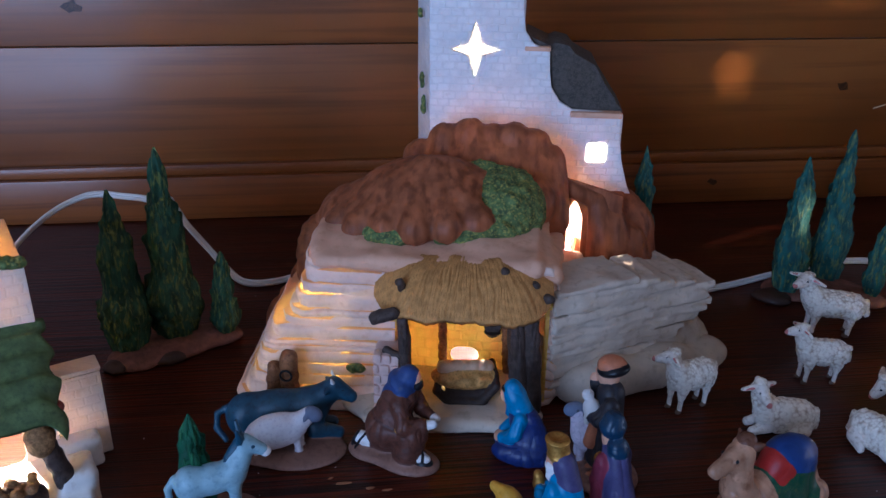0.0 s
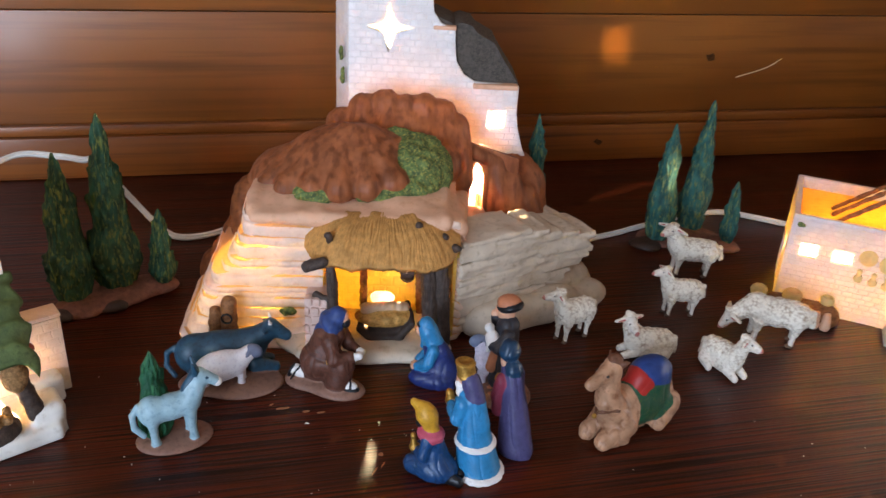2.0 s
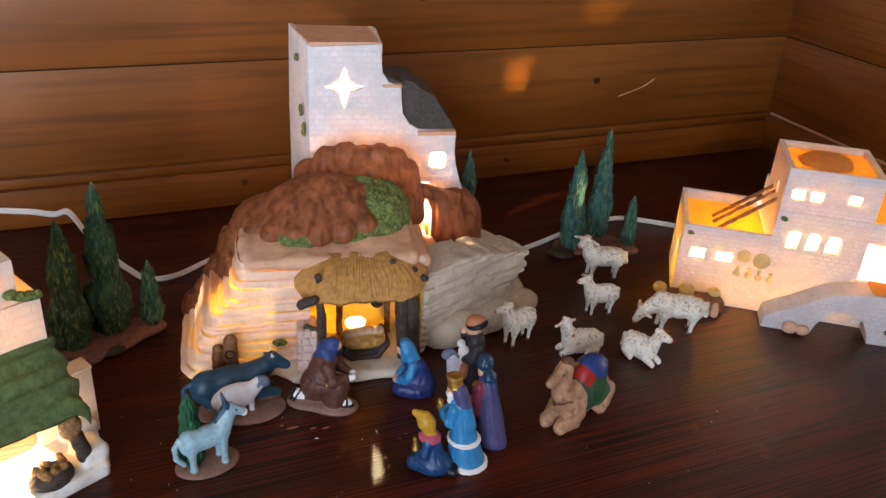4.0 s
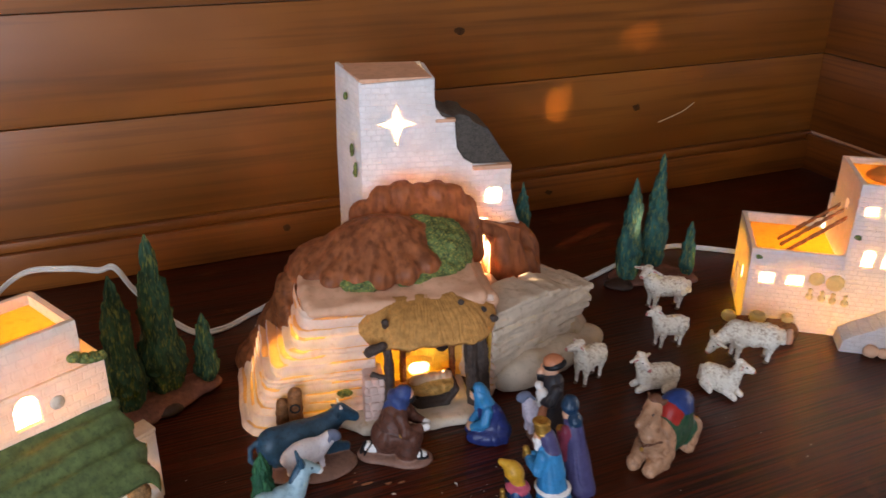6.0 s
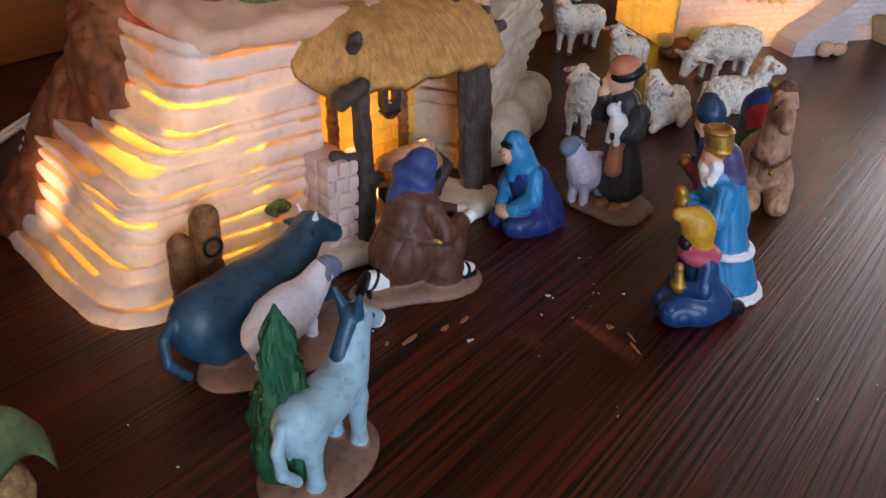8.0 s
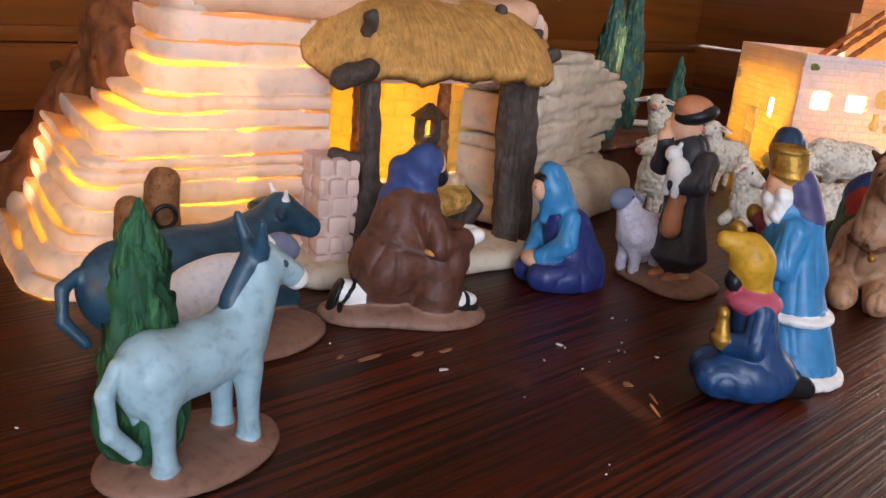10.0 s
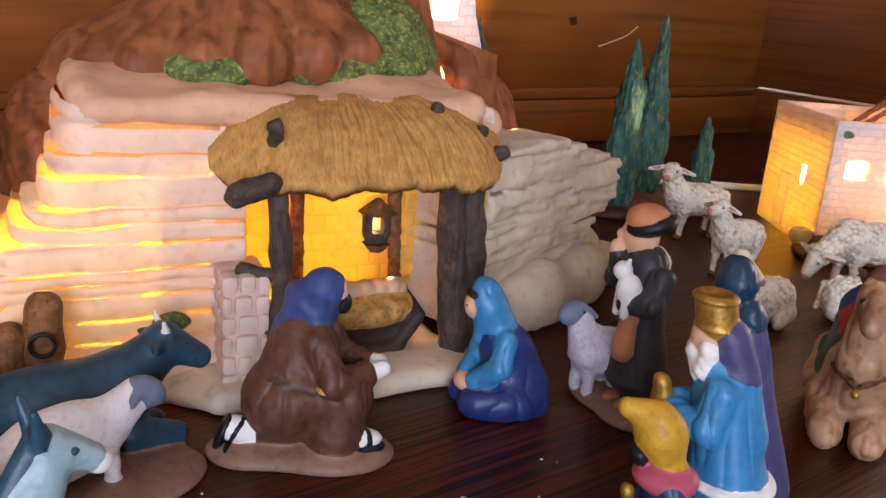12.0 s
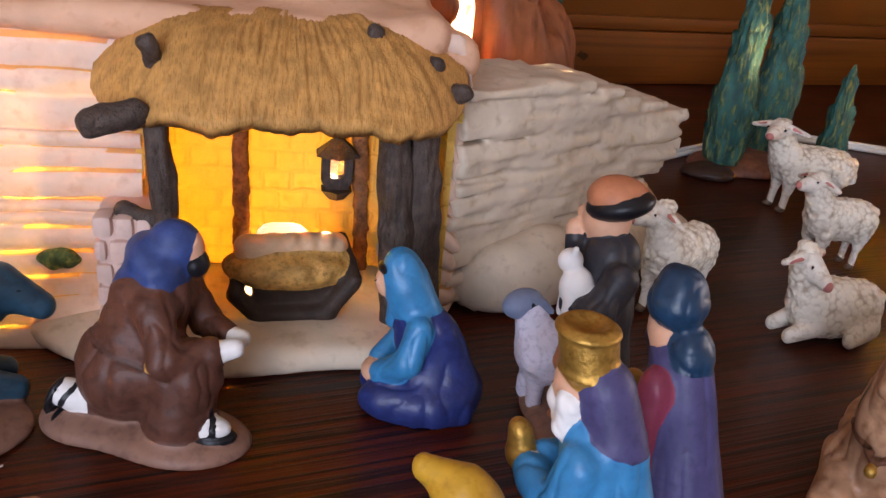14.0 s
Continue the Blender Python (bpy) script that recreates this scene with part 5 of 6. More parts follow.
GOLD = paint("gold_paint", "b88c40", 0.46, 0.15, "8a6424", 0.3, 0.004, 0.5, 0.7)
CLAY_BASE = paint("mauve_brown_base_paint", "8a6656", 0.5, 0.12, "6e4e42", 0.25, 0.008)
BROWN = paint("brown_robe_paint", "5e392c", 0.5, 0.18, "43281e", 0.25, 0.006)
BROWN_DARK = paint("dark_brown_robe_paint", "55352b", 0.5, 0.18, "3c241c", 0.25, 0.006)
HOOD = paint("indigo_hood_paint", "33467a", 0.5, 0.15, None, 0.25, 0.005)
SKY = paint("sky_blue_paint", "2f82b4", 0.42, 0.12, "2670a2", 0.2, 0.006, 0.5)
NAVY = paint("navy_dress_paint", "232f66", 0.42, 0.15, "2c3c7c", 0.2, 0.006, 0.5)
SLATE = paint("slate_robe_paint", "35343a", 0.45, 0.15, "4a4038", 0.25, 0.006)
ORANGE = paint("terracotta_paint", "c07a56", 0.5, 0.12, None, 0.2, 0.006)
VIOLET = paint("grey_violet_paint", "4a456c", 0.48, 0.12, "3c385c", 0.2, 0.006)
MAROON = paint("maroon_paint", "88384c", 0.45, 0.15, None, 0.2, 0.006)
TURBAN = paint("teal_turban_paint", "173650", 0.4, 0.15, None, 0.2, 0.005, 0.5)
YELLOW = paint("ochre_hood_paint", "c8962c", 0.45, 0.15, "a87820", 0.2, 0.006)
ROSE = paint("rose_collar_paint", "bc5468", 0.45, 0.12, None, 0.2, 0.006)
DEEPBLUE = paint("deep_blue_paint", "17406e", 0.40, 0.15, "123458", 0.2, 0.006, 0.5)
COWHIDE = paint("slate_blue_cow_paint", "25485c", 0.42, 0.15, "182c3e", 0.2, 0.008, 0.5)
ASH = paint("grey_blue_head_paint", "76809a", 0.5, 0.12, None, 0.2, 0.005)
DONKEY = paint("pale_grey_donkey_paint", "98b6c0", 0.42, 0.12, "7896a4", 0.2, 0.008, 0.45)
CAMEL = paint("camel_brown_paint", "b48868", 0.45, 0.25, "7c4e32", 0.35, 0.012, 0.45)
CAMEL_DARK = paint("camel_dark_paint", "6a4430", 0.5, 0.2, None, 0.35, 0.006)
RED = paint("red_blanket_paint", "a82a24", 0.42, 0.12, None, 0.2, 0.006)
GREEN = paint("green_blanket_paint", "1e4a34", 0.45, 0.15, "4a5a2c", 0.25, 0.005)
BLUE = paint("blue_saddle_paint", "27417e", 0.42, 0.15, None, 0.2, 0.006)
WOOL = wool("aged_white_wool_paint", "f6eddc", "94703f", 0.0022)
FACE = paint("cream_face_paint", "eee4d6", 0.5, 0.06, "b8a488", 0.2, 0.006)
PINK = paint("pink_muzzle_paint", "c47a70", 0.45, 0.1, None, 0.1, 0.004)
STRAW = paint("straw_paint", "c4924c", 0.65, 0.25, "86602e", 0.5, 0.004)
DARKWOOD = paint("dark_manger_paint", "3a2c24", 0.6, 0.2, None, 0.5, 0.004)
SWADDLE = paint("swaddling_paint", "d8b08a", 0.5, 0.1, None, 0.2, 0.005)


# crib with a swaddled infant shape
crib = Clay()
crib.ball((0, 0, 0.020), (0.0235, 0.012, 0.0085), 1, 0.002)
crib.slab((0, 0, 0.009), (0.0130, 0.008, 0.006), 0, 0.002, 0.002)
crib.limb((-0.019, -0.008, 0.012), (-0.010, -0.008, 0.002), 0.0030, 0.0035, 0, 0.002)
crib.limb((0.020, -0.008, 0.016), (0.010, -0.008, 0.002), 0.0034, 0.0035, 0, 0.002)
crib.limb((-0.010, -0.0085, 0.004), (0.012, -0.0085, 0.004), 0.0034, 0.0034, 0, 0.002)
crib.limb((-0.019, -0.009, 0.013), (-0.016, 0.006, 0.022), 0.0026, 0.0026, 0, 0.001)
crib.limb((0.021, -0.009, 0.018), (0.018, 0.008, 0.027), 0.0026, 0.0026, 0, 0.001)
crib.limb((-0.013, -0.001, 0.0275), (0.015, 0.001, 0.0280), 0.0052, 0.0045, 2, 0.002)
crib.ball((-0.015, -0.0015, 0.0285), 0.0044, 2, 0.0012)
for i in range(4):
    crib.ball((-0.006 + 0.006 * i, -0.001, 0.0300), (0.0030, 0.0042, 0.0034), 2, 0.0012)
figure("manger", crib, [DARKWOOD, STRAW, SWADDLE], 0.0009, (0.0108, 0.4715, 0.0068), 4, "dark wooden manger with straw and a swaddled bundle", "manger figurine", "", [(0.0008, 0.004, 1)], (0.94, 0.94, 0.86))

GROUP = "nativity figurines"
# kneeling man in brown
man = Clay()
man.ball((0.000, 0.003, 0.001), (0.0285, 0.0125, 0.0046), 0, 0.003)
man.ball((0.010, 0.001, 0.001), (0.0180, 0.0125, 0.0046), 0, 0.003)
man.ball((-0.016, 0.002, 0.001), (0.0130, 0.0105, 0.0046), 0, 0.003)
man.ball((-0.0060, 0.0055, 0.0165), (0.0130, 0.0125, 0.0120), 1, 0.004, (0, 20, 0))
man.limb((-0.0050, 0.0060, 0.020), (0.0000, 0.0095, 0.0370), 0.0122, 0.0094, 1, 0.004)
man.ball((0.0005, 0.0100, 0.0385), (0.0098, 0.0110, 0.0070), 1, 0.003)
man.limb((-0.001, 0.0040, 0.0205), (0.0125, 0.0020, 0.0215), 0.0098, 0.0082, 1, 0.003)
man.limb((0.0125, 0.0020, 0.0205), (0.0105, 0.0010, 0.0090), 0.0080, 0.0092, 1, 0.003)
man.limb((-0.006, 0.0050, 0.0110), (-0.0155, 0.0020, 0.0075), 0.0070, 0.0042, 6, 0.002)
man.limb((0.0040, 0.0010, 0.0390), (0.0095, -0.0035, 0.0275), 0.0046, 0.0044, 1, 0.0018)
man.limb((0.0095, -0.0035, 0.0275), (0.0180, 0.0020, 0.0275), 0.0044, 0.0042, 1, 0.0018)
man.limb((0.0045, 0.0180, 0.0390), (0.0110, 0.0170, 0.0285), 0.0044, 0.0040, 1, 0.0018)
man.limb((0.0110, 0.0170, 0.0285), (0.0190, 0.0120, 0.0280), 0.0038, 0.0034, 1, 0.0018)
man.limb((0.0200, 0.0030, 0.0280), (0.0240, 0.0045, 0.0290), 0.0030, 0.0026, 5, 0.001)
man.limb((0.0200, 0.0115, 0.0280), (0.0235, 0.0105, 0.0285), 0.0028, 0.0024, 5, 0.001)
man.ball((0.0050, 0.0125, 0.0520), (0.0066, 0.0062, 0.0066), 2, 0.001)
man.ball((0.0015, 0.0115, 0.0475), (0.0088, 0.0088, 0.0058), 2, 0.002, (0, 28, 0))
man.limb((0.0000, 0.0110, 0.0460), (-0.0045, 0.0095, 0.0410), 0.0074, 0.0050, 2, 0.002)
man.limb((0.0040, 0.0060, 0.0460), (0.0040, 0.0045, 0.0405), 0.0044, 0.0028, 2, 0.002)
man.ball((0.0090, 0.0130, 0.0510), (0.0036, 0.0040, 0.0048), 3, 0.001)
man.ball((0.0108, 0.0130, 0.0470), (0.0030, 0.0036, 0.0036), 4, 0.001)
man.ball((0.0175, -0.0005, 0.0050), (0.0085, 0.0042, 0.0016), 4, 0.0006)
man.ball((0.0170, -0.0005, 0.0075), (0.0078, 0.0038, 0.0032), 5, 0.0006)
man.slab((0.0195, -0.0005, 0.0085), (0.0008, 0.0050, 0.0040), 4, 0.001, 0.0004, (0, 0, 28), "paint")
man.limb((-0.0155, 0.0015, 0.0080), (-0.0205, 0.0005, 0.0095), 0.0040, 0.0042, 5, 0.0006)
man.ball((-0.0240, 0.0002, 0.0088), (0.0016, 0.0044, 0.0060), 4, 0.0005, (0, 22, 0))
man.slab((-0.0200, 0.0005, 0.0090), (0.0007, 0.0060, 0.0060), 4, 0.001, 0.0004, (0, 30, 0), "paint")
man.slab((-0.0030, 0.0065, 0.0265), (0.0150, 0.0150, 0.0007), 6, 0.001, 0.0004, (0, 14, 0), "paint")
man.ball((0.0060, -0.0052, 0.0255), (0.0014, 0.0022, 0.0012), 7, 0.0006)
figure("kneeling_man_figurine", man, [CLAY_BASE, BROWN, HOOD, SKIN, BLACK, WHITE, BROWN_DARK, STRAW], 0.00055, (-0.0275, 0.4137, 0), -18, "kneeling porcelain figure in brown robe and indigo hood", "figurine", GROUP, [(-0.0006, (0.005, 0.005, 0.014), 1), (0.0005, 0.004, 1, 2)])

# kneeling woman in blue
lady = Clay()
lady.ball((-0.003, 0, 0.005), (0.0150, 0.0150, 0.0085), 1, 0.003)
lady.slab((-0.004, 0, 0.005), (0.0135, 0.0130, 0.0055), 1, 0.004, 0.004)
lady.ball((0.0085, 0.0055, 0.0055), (0.0095, 0.0068, 0.0065), 1, 0.003)
lady.ball((0.0085, -0.0060, 0.0055), (0.0095, 0.0068, 0.0065), 1, 0.003)
lady.limb((-0.0050, -0.001, 0.010), (0.0015, -0.002, 0.0275), 0.0112, 0.0074, 1, 0.003)
lady.limb((-0.0060, 0.000, 0.0240), (-0.0130, 0.001, 0.0070), 0.0060, 0.0080, 1, 0.004)
for k in (-1, 1):
    lady.limb((0.0010, -0.002 + 0.0078 * k, 0.0275), (0.0040, -0.0015 + 0.0105 * k, 0.0190), 0.0042, 0.0044, 0, 0.0012)
    lady.limb((0.0040, -0.0015 + 0.0105 * k, 0.0190), (0.0115, -0.0007 + 0.0045 * k, 0.0125), 0.0044, 0.0038, 0, 0.0012)
lady.ball((0.0140, -0.0007, 0.0110), (0.0040, 0.0052, 0.0032), 2, 0.0008)
lady.ball((0.0066, -0.0036, 0.0400), (0.0066, 0.0062, 0.0078), 0, 0.002, (0, 14, 0))
lady.ball((0.0080, -0.0040, 0.0440), (0.0048, 0.0046, 0.0046), 0, 0.002)
lady.limb((0.0050, -0.0032, 0.0370), (0.0020, -0.0025, 0.0300), 0.0070, 0.0072, 0, 0.002)
lady.limb((0.0075, -0.0030, 0.0330), (0.0095, -0.0024, 0.0265), 0.0036, 0.0022, 0, 0.0015)
lady.ball((0.0112, -0.0040, 0.0385), (0.0040, 0.0040, 0.0050), 2, 0.0008)
lady.ball((0.0116, -0.0040, 0.0426), (0.0032, 0.0042, 0.0016), 3, 0.0005)
for k in (-1, 1):
    lady.ball((0.0150, -0.0040 + 0.0018 * k, 0.0390), 0.0006, 3, 0.0003)
figure("kneeling_woman_figurine", lady, [SKY, NAVY, SKIN, BLACK], 0.00055, (0.0475, 0.4268, 0), 174, "kneeling porcelain figure in blue hood and navy dress", "figurine", GROUP, [(-0.0005, (0.006, 0.006, 0.012), 0, 1), (0.0005, 0.007, 1)], (0.92, 0.92, 1.0))

# shepherd with lamb and sheep on one base
herd = Clay()


def beside(x, y, z):
    """Places on the base round the sheep, which stands askew to the shepherd."""
    c, n = math.cos(radians(27)), math.sin(radians(27))
    return (x * c - y * n, x * n + y * c, z)


herd.ball(beside(-0.0030, -0.0050, 0.001), (0.0165, 0.0225, 0.0046), 0, 0.002, (0, 0, 27))
herd.ball((0.0040, 0.0040, 0.001), (0.0125, 0.0140, 0.0046), 0, 0.002)
herd.limb((0.0010, 0.0010, 0.0160), (0.0015, -0.0010, 0.0400), 0.0104, 0.0074, 1, 0.003)
herd.limb((0.0015, -0.0010, 0.0400), (0.0015, -0.0025, 0.0550), 0.0078, 0.0076, 1, 0.003)
herd.ball((0.0010, 0.0010, 0.0135), (0.0112, 0.0108, 0.0040), 1, 0.0015)
for y in (-0.0028, 0.0048):
    herd.limb((0.0020, y, 0.0120), (0.0020, y, 0.0050), 0.0034, 0.0028, 3, 0.0008)
    herd.ball((0.0055, y, 0.0050), (0.0060, 0.0030, 0.0022), 4, 0.0008)
herd.limb((0.0020, 0.0075, 0.0530), (0.0070, 0.0100, 0.0450), 0.0044, 0.0042, 1, 0.0015)
herd.limb((0.0070, 0.0100, 0.0450), (0.0125, 0.0040, 0.0440), 0.0042, 0.0034, 1, 0.0015)
herd.limb((0.0020, -0.0115, 0.0530), (0.0070, -0.0120, 0.0480), 0.0044, 0.0040, 1, 0.0015)
herd.limb((0.0070, -0.0120, 0.0480), (0.0100, -0.0085, 0.0575), 0.0036, 0.0030, 1, 0.0015)
herd.ball((0.0105, -0.0090, 0.0600), (0.0026, 0.0026, 0.0034), 3, 0.0008)
herd.ball((0.0034, -0.0058, 0.0655), (0.0066, 0.0062, 0.0080), 3, 0.0010, (0, 0, -38))
herd.ball((0.0085, -0.0097, 0.0650), 0.0020, 3, 0.001)
herd.limb((0.0070, -0.0085, 0.0610), (0.0075, -0.0090, 0.0570), 0.0030, 0.0020, 2, 0.001)
herd.ball((0.0020, -0.0045, 0.0715), (0.0082, 0.0074, 0.0056), 4, 0.0010)
herd.ball((0.0012, -0.0040, 0.0695), (0.0092, 0.0086, 0.0040), 2, 0.0006, (0, 18, -38))
herd.ball((0.0120, 0.0035, 0.0490), (0.0046, 0.0042, 0.0056), 5, 0.001)
herd.ball((0.0140, 0.0015, 0.0555), (0.0034, 0.0032, 0.0034), 5, 0.0008)
herd.limb((0.0140, 0.0035, 0.0580), (0.0140, 0.0045, 0.0600), 0.0012, 0.0008, 5, 0.0005)
for y in (0.0010, 0.0055):
    herd.limb((0.0135, y, 0.0460), (0.0140, y, 0.0405), 0.0019, 0.0016, 5, 0.0006)
herd.ball((0.0168, 0.0005, 0.0560), 0.0005, 2, 0.0002)
herd.limb((0.0090, 0.0020, 0.0380), (0.0105, 0.0030, 0.0260), 0.0030, 0.0042, 4, 0.0010)
herd.ball(beside(0.0040, -0.0165, 0.0190), (0.0100, 0.0090, 0.0098), 6, 0.002, (0, -10, -3))
herd.ball(beside(-0.0020, -0.0120, 0.0185), (0.0080, 0.0080, 0.0088), 6, 0.002)
for x, y in ((0.0070, -0.0210), (0.0085, -0.0150), (-0.0030, -0.0160), (-0.0010, -0.0100)):
    herd.limb(beside(x, y, 0.0120), beside(x, y, 0.0040), 0.0028, 0.0022, 6, 0.001)
herd.limb(beside(0.0070, -0.0195, 0.0230), beside(0.0080, -0.0225, 0.0310), 0.0060, 0.0046, 6, 0.002)
herd.ball(beside(0.0100, -0.0240, 0.0330), (0.0062, 0.0046, 0.0044), 7, 0.0008, (0, 16, 7))
herd.limb(beside(0.0060, -0.0200, 0.0340), beside(0.0040, -0.0180, 0.0320), 0.0016, 0.0010, 7, 0.0006)
herd.ball(beside(0.0098, -0.0196, 0.0345), 0.0007, 2, 0.0003)
figure("shepherd_figurine", herd, [CLAY_BASE, SLATE, BLACK, SKIN, ORANGE, WHITE, paint("lilac_wool_paint", "d8d0de", 0.55, 0.08, "aca4b8", 0.5, 0.004), ASH], 0.00055, (0.0960, 0.4110, 0), 178,
       "porcelain shepherd in slate robe holding a lamb beside a sheep", "figurine", GROUP, [(0.0005, 0.0030, 6), (-0.0006, (0.006, 0.006, 0.030), 1)])

# standing visitor in sky blue with a gold crown
king = Clay()
king.limb((0, 0, 0.004), (0, 0, 0.050), 0.0170, 0.0088, 0, 0.003)
king.ball((0, 0, 0.0028), (0.0196, 0.0196, 0.0048), 1, 0.001)
king.ball((0, 0, 0.0240), (0.0158, 0.0158, 0.0034), 1, 0.001)
king.limb((0, 0, 0.050), (0.001, 0, 0.058), 0.0088, 0.0070, 0, 0.003)
king.limb((0.001, 0.0085, 0.054), (0.006, 0.0105, 0.042), 0.0050, 0.0046, 0, 0.002)
king.limb((0.006, 0.0105, 0.042), (0.0150, 0.004, 0.0430), 0.0046, 0.0050, 0, 0.002)
king.limb((0.001, -0.0085, 0.054), (0.006, -0.0105, 0.042), 0.0050, 0.0046, 0, 0.002)
king.limb((0.006, -0.0105, 0.042), (0.0150, -0.004, 0.0430), 0.0046, 0.0050, 0, 0.002)
king.limb((0.0150, 0.003, 0.0430), (0.0185, 0.001, 0.0440), 0.0044, 0.0036, 1, 0.001)
king.ball((0.0200, 0, 0.0450), (0.0044, 0.0044, 0.0038), 3, 0.001)
king.limb((0.0200, 0, 0.0470), (0.0200, 0, 0.0505), 0.0036, 0.0032, 3, 0.001)
king.ball((0.0030, 0, 0.0660), (0.0068, 0.0062, 0.0080), 4, 0.001)
for k in (-1, 1):
    king.ball((0.0088, 0.0026 * k, 0.0670), 0.0007, 5, 0.0003)
    king.limb((0.0040, 0.0054 * k, 0.0650), (0.0066, 0.0040 * k, 0.0580), 0.0030, 0.0026, 1, 0.001)
king.limb((0.0070, 0, 0.0620), (0.0080, 0, 0.0560), 0.0048, 0.0026, 1, 0.0015)
king.limb((-0.003, 0, 0.0680), (-0.0050, 0, 0.0590), 0.0070, 0.0070, 2, 0.002)
king.limb((-0.0040, 0, 0.0540), (-0.0050, 0, 0.0400), 0.0078, 0.0084, 0, 0.003)
king.limb((0.0010, 0, 0.0720), (0.0010, 0, 0.0780), 0.0068, 0.0070, 3, 0.0006)
king.slab((0.0010, 0, 0.0870), (0.02, 0.02, 0.0055), 3, 0.0005, 0.0002, (0, 0, 0), "cut")
king.ball((0.0010, 0, 0.0715), (0.0076, 0.0074, 0.0016), 3, 0.0006)
king.ball((0.0010, 0, 0.0800), (0.0078, 0.0076, 0.0014), 3, 0.0006)
king.ball((0.0010, 0, 0.0835), (0.0060, 0.0058, 0.0034), 3, 0.0006, (0, 0, 0), "cut")
figure("crowned_king_figurine", king, [SKY, WHITE, VIOLET, GOLD, SKIN, BLACK], 0.0006, (0.0745, 0.3350, 0), 140, "standing porcelain king in sky blue coat with gold crown", "figurine", GROUP, [(-0.0007, (0.006, 0.006, 0.030), 0), (-0.0004, 0.004, 1)], (0.80, 0.80, 0.90), (0.21, 0.0))

# standing visitor in violet with a dark turban
mage = Clay()
mage.limb((0, 0, 0.004), (0, 0, 0.048), 0.0140, 0.0090, 0, 0.003)
mage.limb((0, 0, 0.048), (0.001, 0, 0.056), 0.0092, 0.0074, 0, 0.003)
mage.limb((-0.004, 0, 0.054), (-0.009, 0, 0.006), 0.0070, 0.0098, 0, 0.004)
mage.limb((0.001, 0.009, 0.052), (0.007, 0.0105, 0.040), 0.0046, 0.0048, 1, 0.002)
mage.limb((0.007, 0.0105, 0.040), (0.013, 0.004, 0.0430), 0.0048, 0.0040, 1, 0.002)
mage.limb((0.004, 0.0105, 0.046), (0.007, 0.0110, 0.031), 0.0040, 0.0050, 1, 0.002)
mage.limb((0.001, -0.009, 0.052), (0.007, -0.0105, 0.040), 0.0046, 0.0046, 0, 0.002)
mage.limb((0.007, -0.0105, 0.040), (0.013, -0.004, 0.0430), 0.0044, 0.0040, 0, 0.002)
mage.ball((0.0160, 0, 0.0450), (0.0044, 0.0050, 0.0040), 4, 0.001)
mage.ball((0.0035, 0, 0.0630), (0.0064, 0.0060, 0.0074), 3, 0.001)
mage.limb((0.0068, 0, 0.0600), (0.0070, 0, 0.0560), 0.0044, 0.0030, 5, 0.0012)
mage.ball((0.0005, 0, 0.0705), (0.0094, 0.0090, 0.0062), 2, 0.001, (0, 10, 0))
mage.ball((-0.0006, 0, 0.0745), (0.0070, 0.0068, 0.0046), 2, 0.0015)
mage.ball((-0.0045, 0, 0.0600), (0.0068, 0.0072, 0.0066), 2, 0.0015)
figure("turbaned_king_figurine", mage, [VIOLET, MAROON, TURBAN, SKIN, GOLD, BLACK], 0.0006, (0.0985, 0.3558, 0), 126, "standing porcelain king in violet cloak and teal turban", "figurine", GROUP, [(-0.0007, (0.006, 0.006, 0.030), 0, 1), (-0.0004, 0.004, 2)], (0.70, 0.78, 0.94), (0.20, 0.0))

# kneeling visitor in deep blue
page = Clay()
page.ball((-0.002, 0, 0.008), (0.0175, 0.0135, 0.0100), 0, 0.003)
page.limb((0.002, 0.006, 0.0075), (0.0165, 0.005, 0.0070), 0.0075, 0.0062, 0, 0.003)
page.limb((0.002, -0.006, 0.0075), (0.0150, -0.005, 0.0070), 0.0075, 0.0062, 0, 0.003)
page.limb((-0.003, 0, 0.012), (-0.001, 0, 0.028), 0.0105, 0.0080, 0, 0.003)
page.limb((0.000, 0.008, 0.030), (0.003, 0.0105, 0.020), 0.0042, 0.0042, 0, 0.0015)
page.limb((0.003, 0.0105, 0.020), (0.0105, 0.004, 0.0185), 0.0040, 0.0034, 0, 0.0015)
page.limb((0.000, -0.008, 0.030), (0.003, -0.0105, 0.020), 0.0042, 0.0042, 0, 0.0015)
page.limb((0.003, -0.0105, 0.020), (0.0105, -0.003, 0.0185), 0.0040, 0.0034, 0, 0.0015)
page.ball((0.0120, 0.001, 0.0185), (0.0032, 0.0040, 0.0030), 4, 0.001)
page.limb((0.0130, 0.004, 0.0200), (0.0130, 0.004, 0.0260), 0.0036, 0.0022, 5, 0.0006)
page.ball((0.0130, 0.004, 0.0205), (0.0042, 0.0042, 0.0022), 5, 0.0006)
page.ball((0.0130, 0.004, 0.0290), 0.0024, 5, 0.0005)
page.ball((0, 0, 0.0325), (0.0108, 0.0102, 0.0046), 1, 0.002)
page.ball((0.0020, 0, 0.0455), (0.0088, 0.0080, 0.0078), 2, 0.002)
page.limb((0.000, 0, 0.0400), (-0.0015, 0, 0.0360), 0.0064, 0.0052, 2, 0.002)
page.limb((0.003, 0, 0.0490), (0.0125, -0.001, 0.0515), 0.0058, 0.0030, 2, 0.002)
page.ball((0.0060, 0, 0.0430), (0.0042, 0.0042, 0.0052), 4, 0.001)
page.ball((0.0088, 0, 0.0385), (0.0030, 0.0036, 0.0034), 3, 0.001)
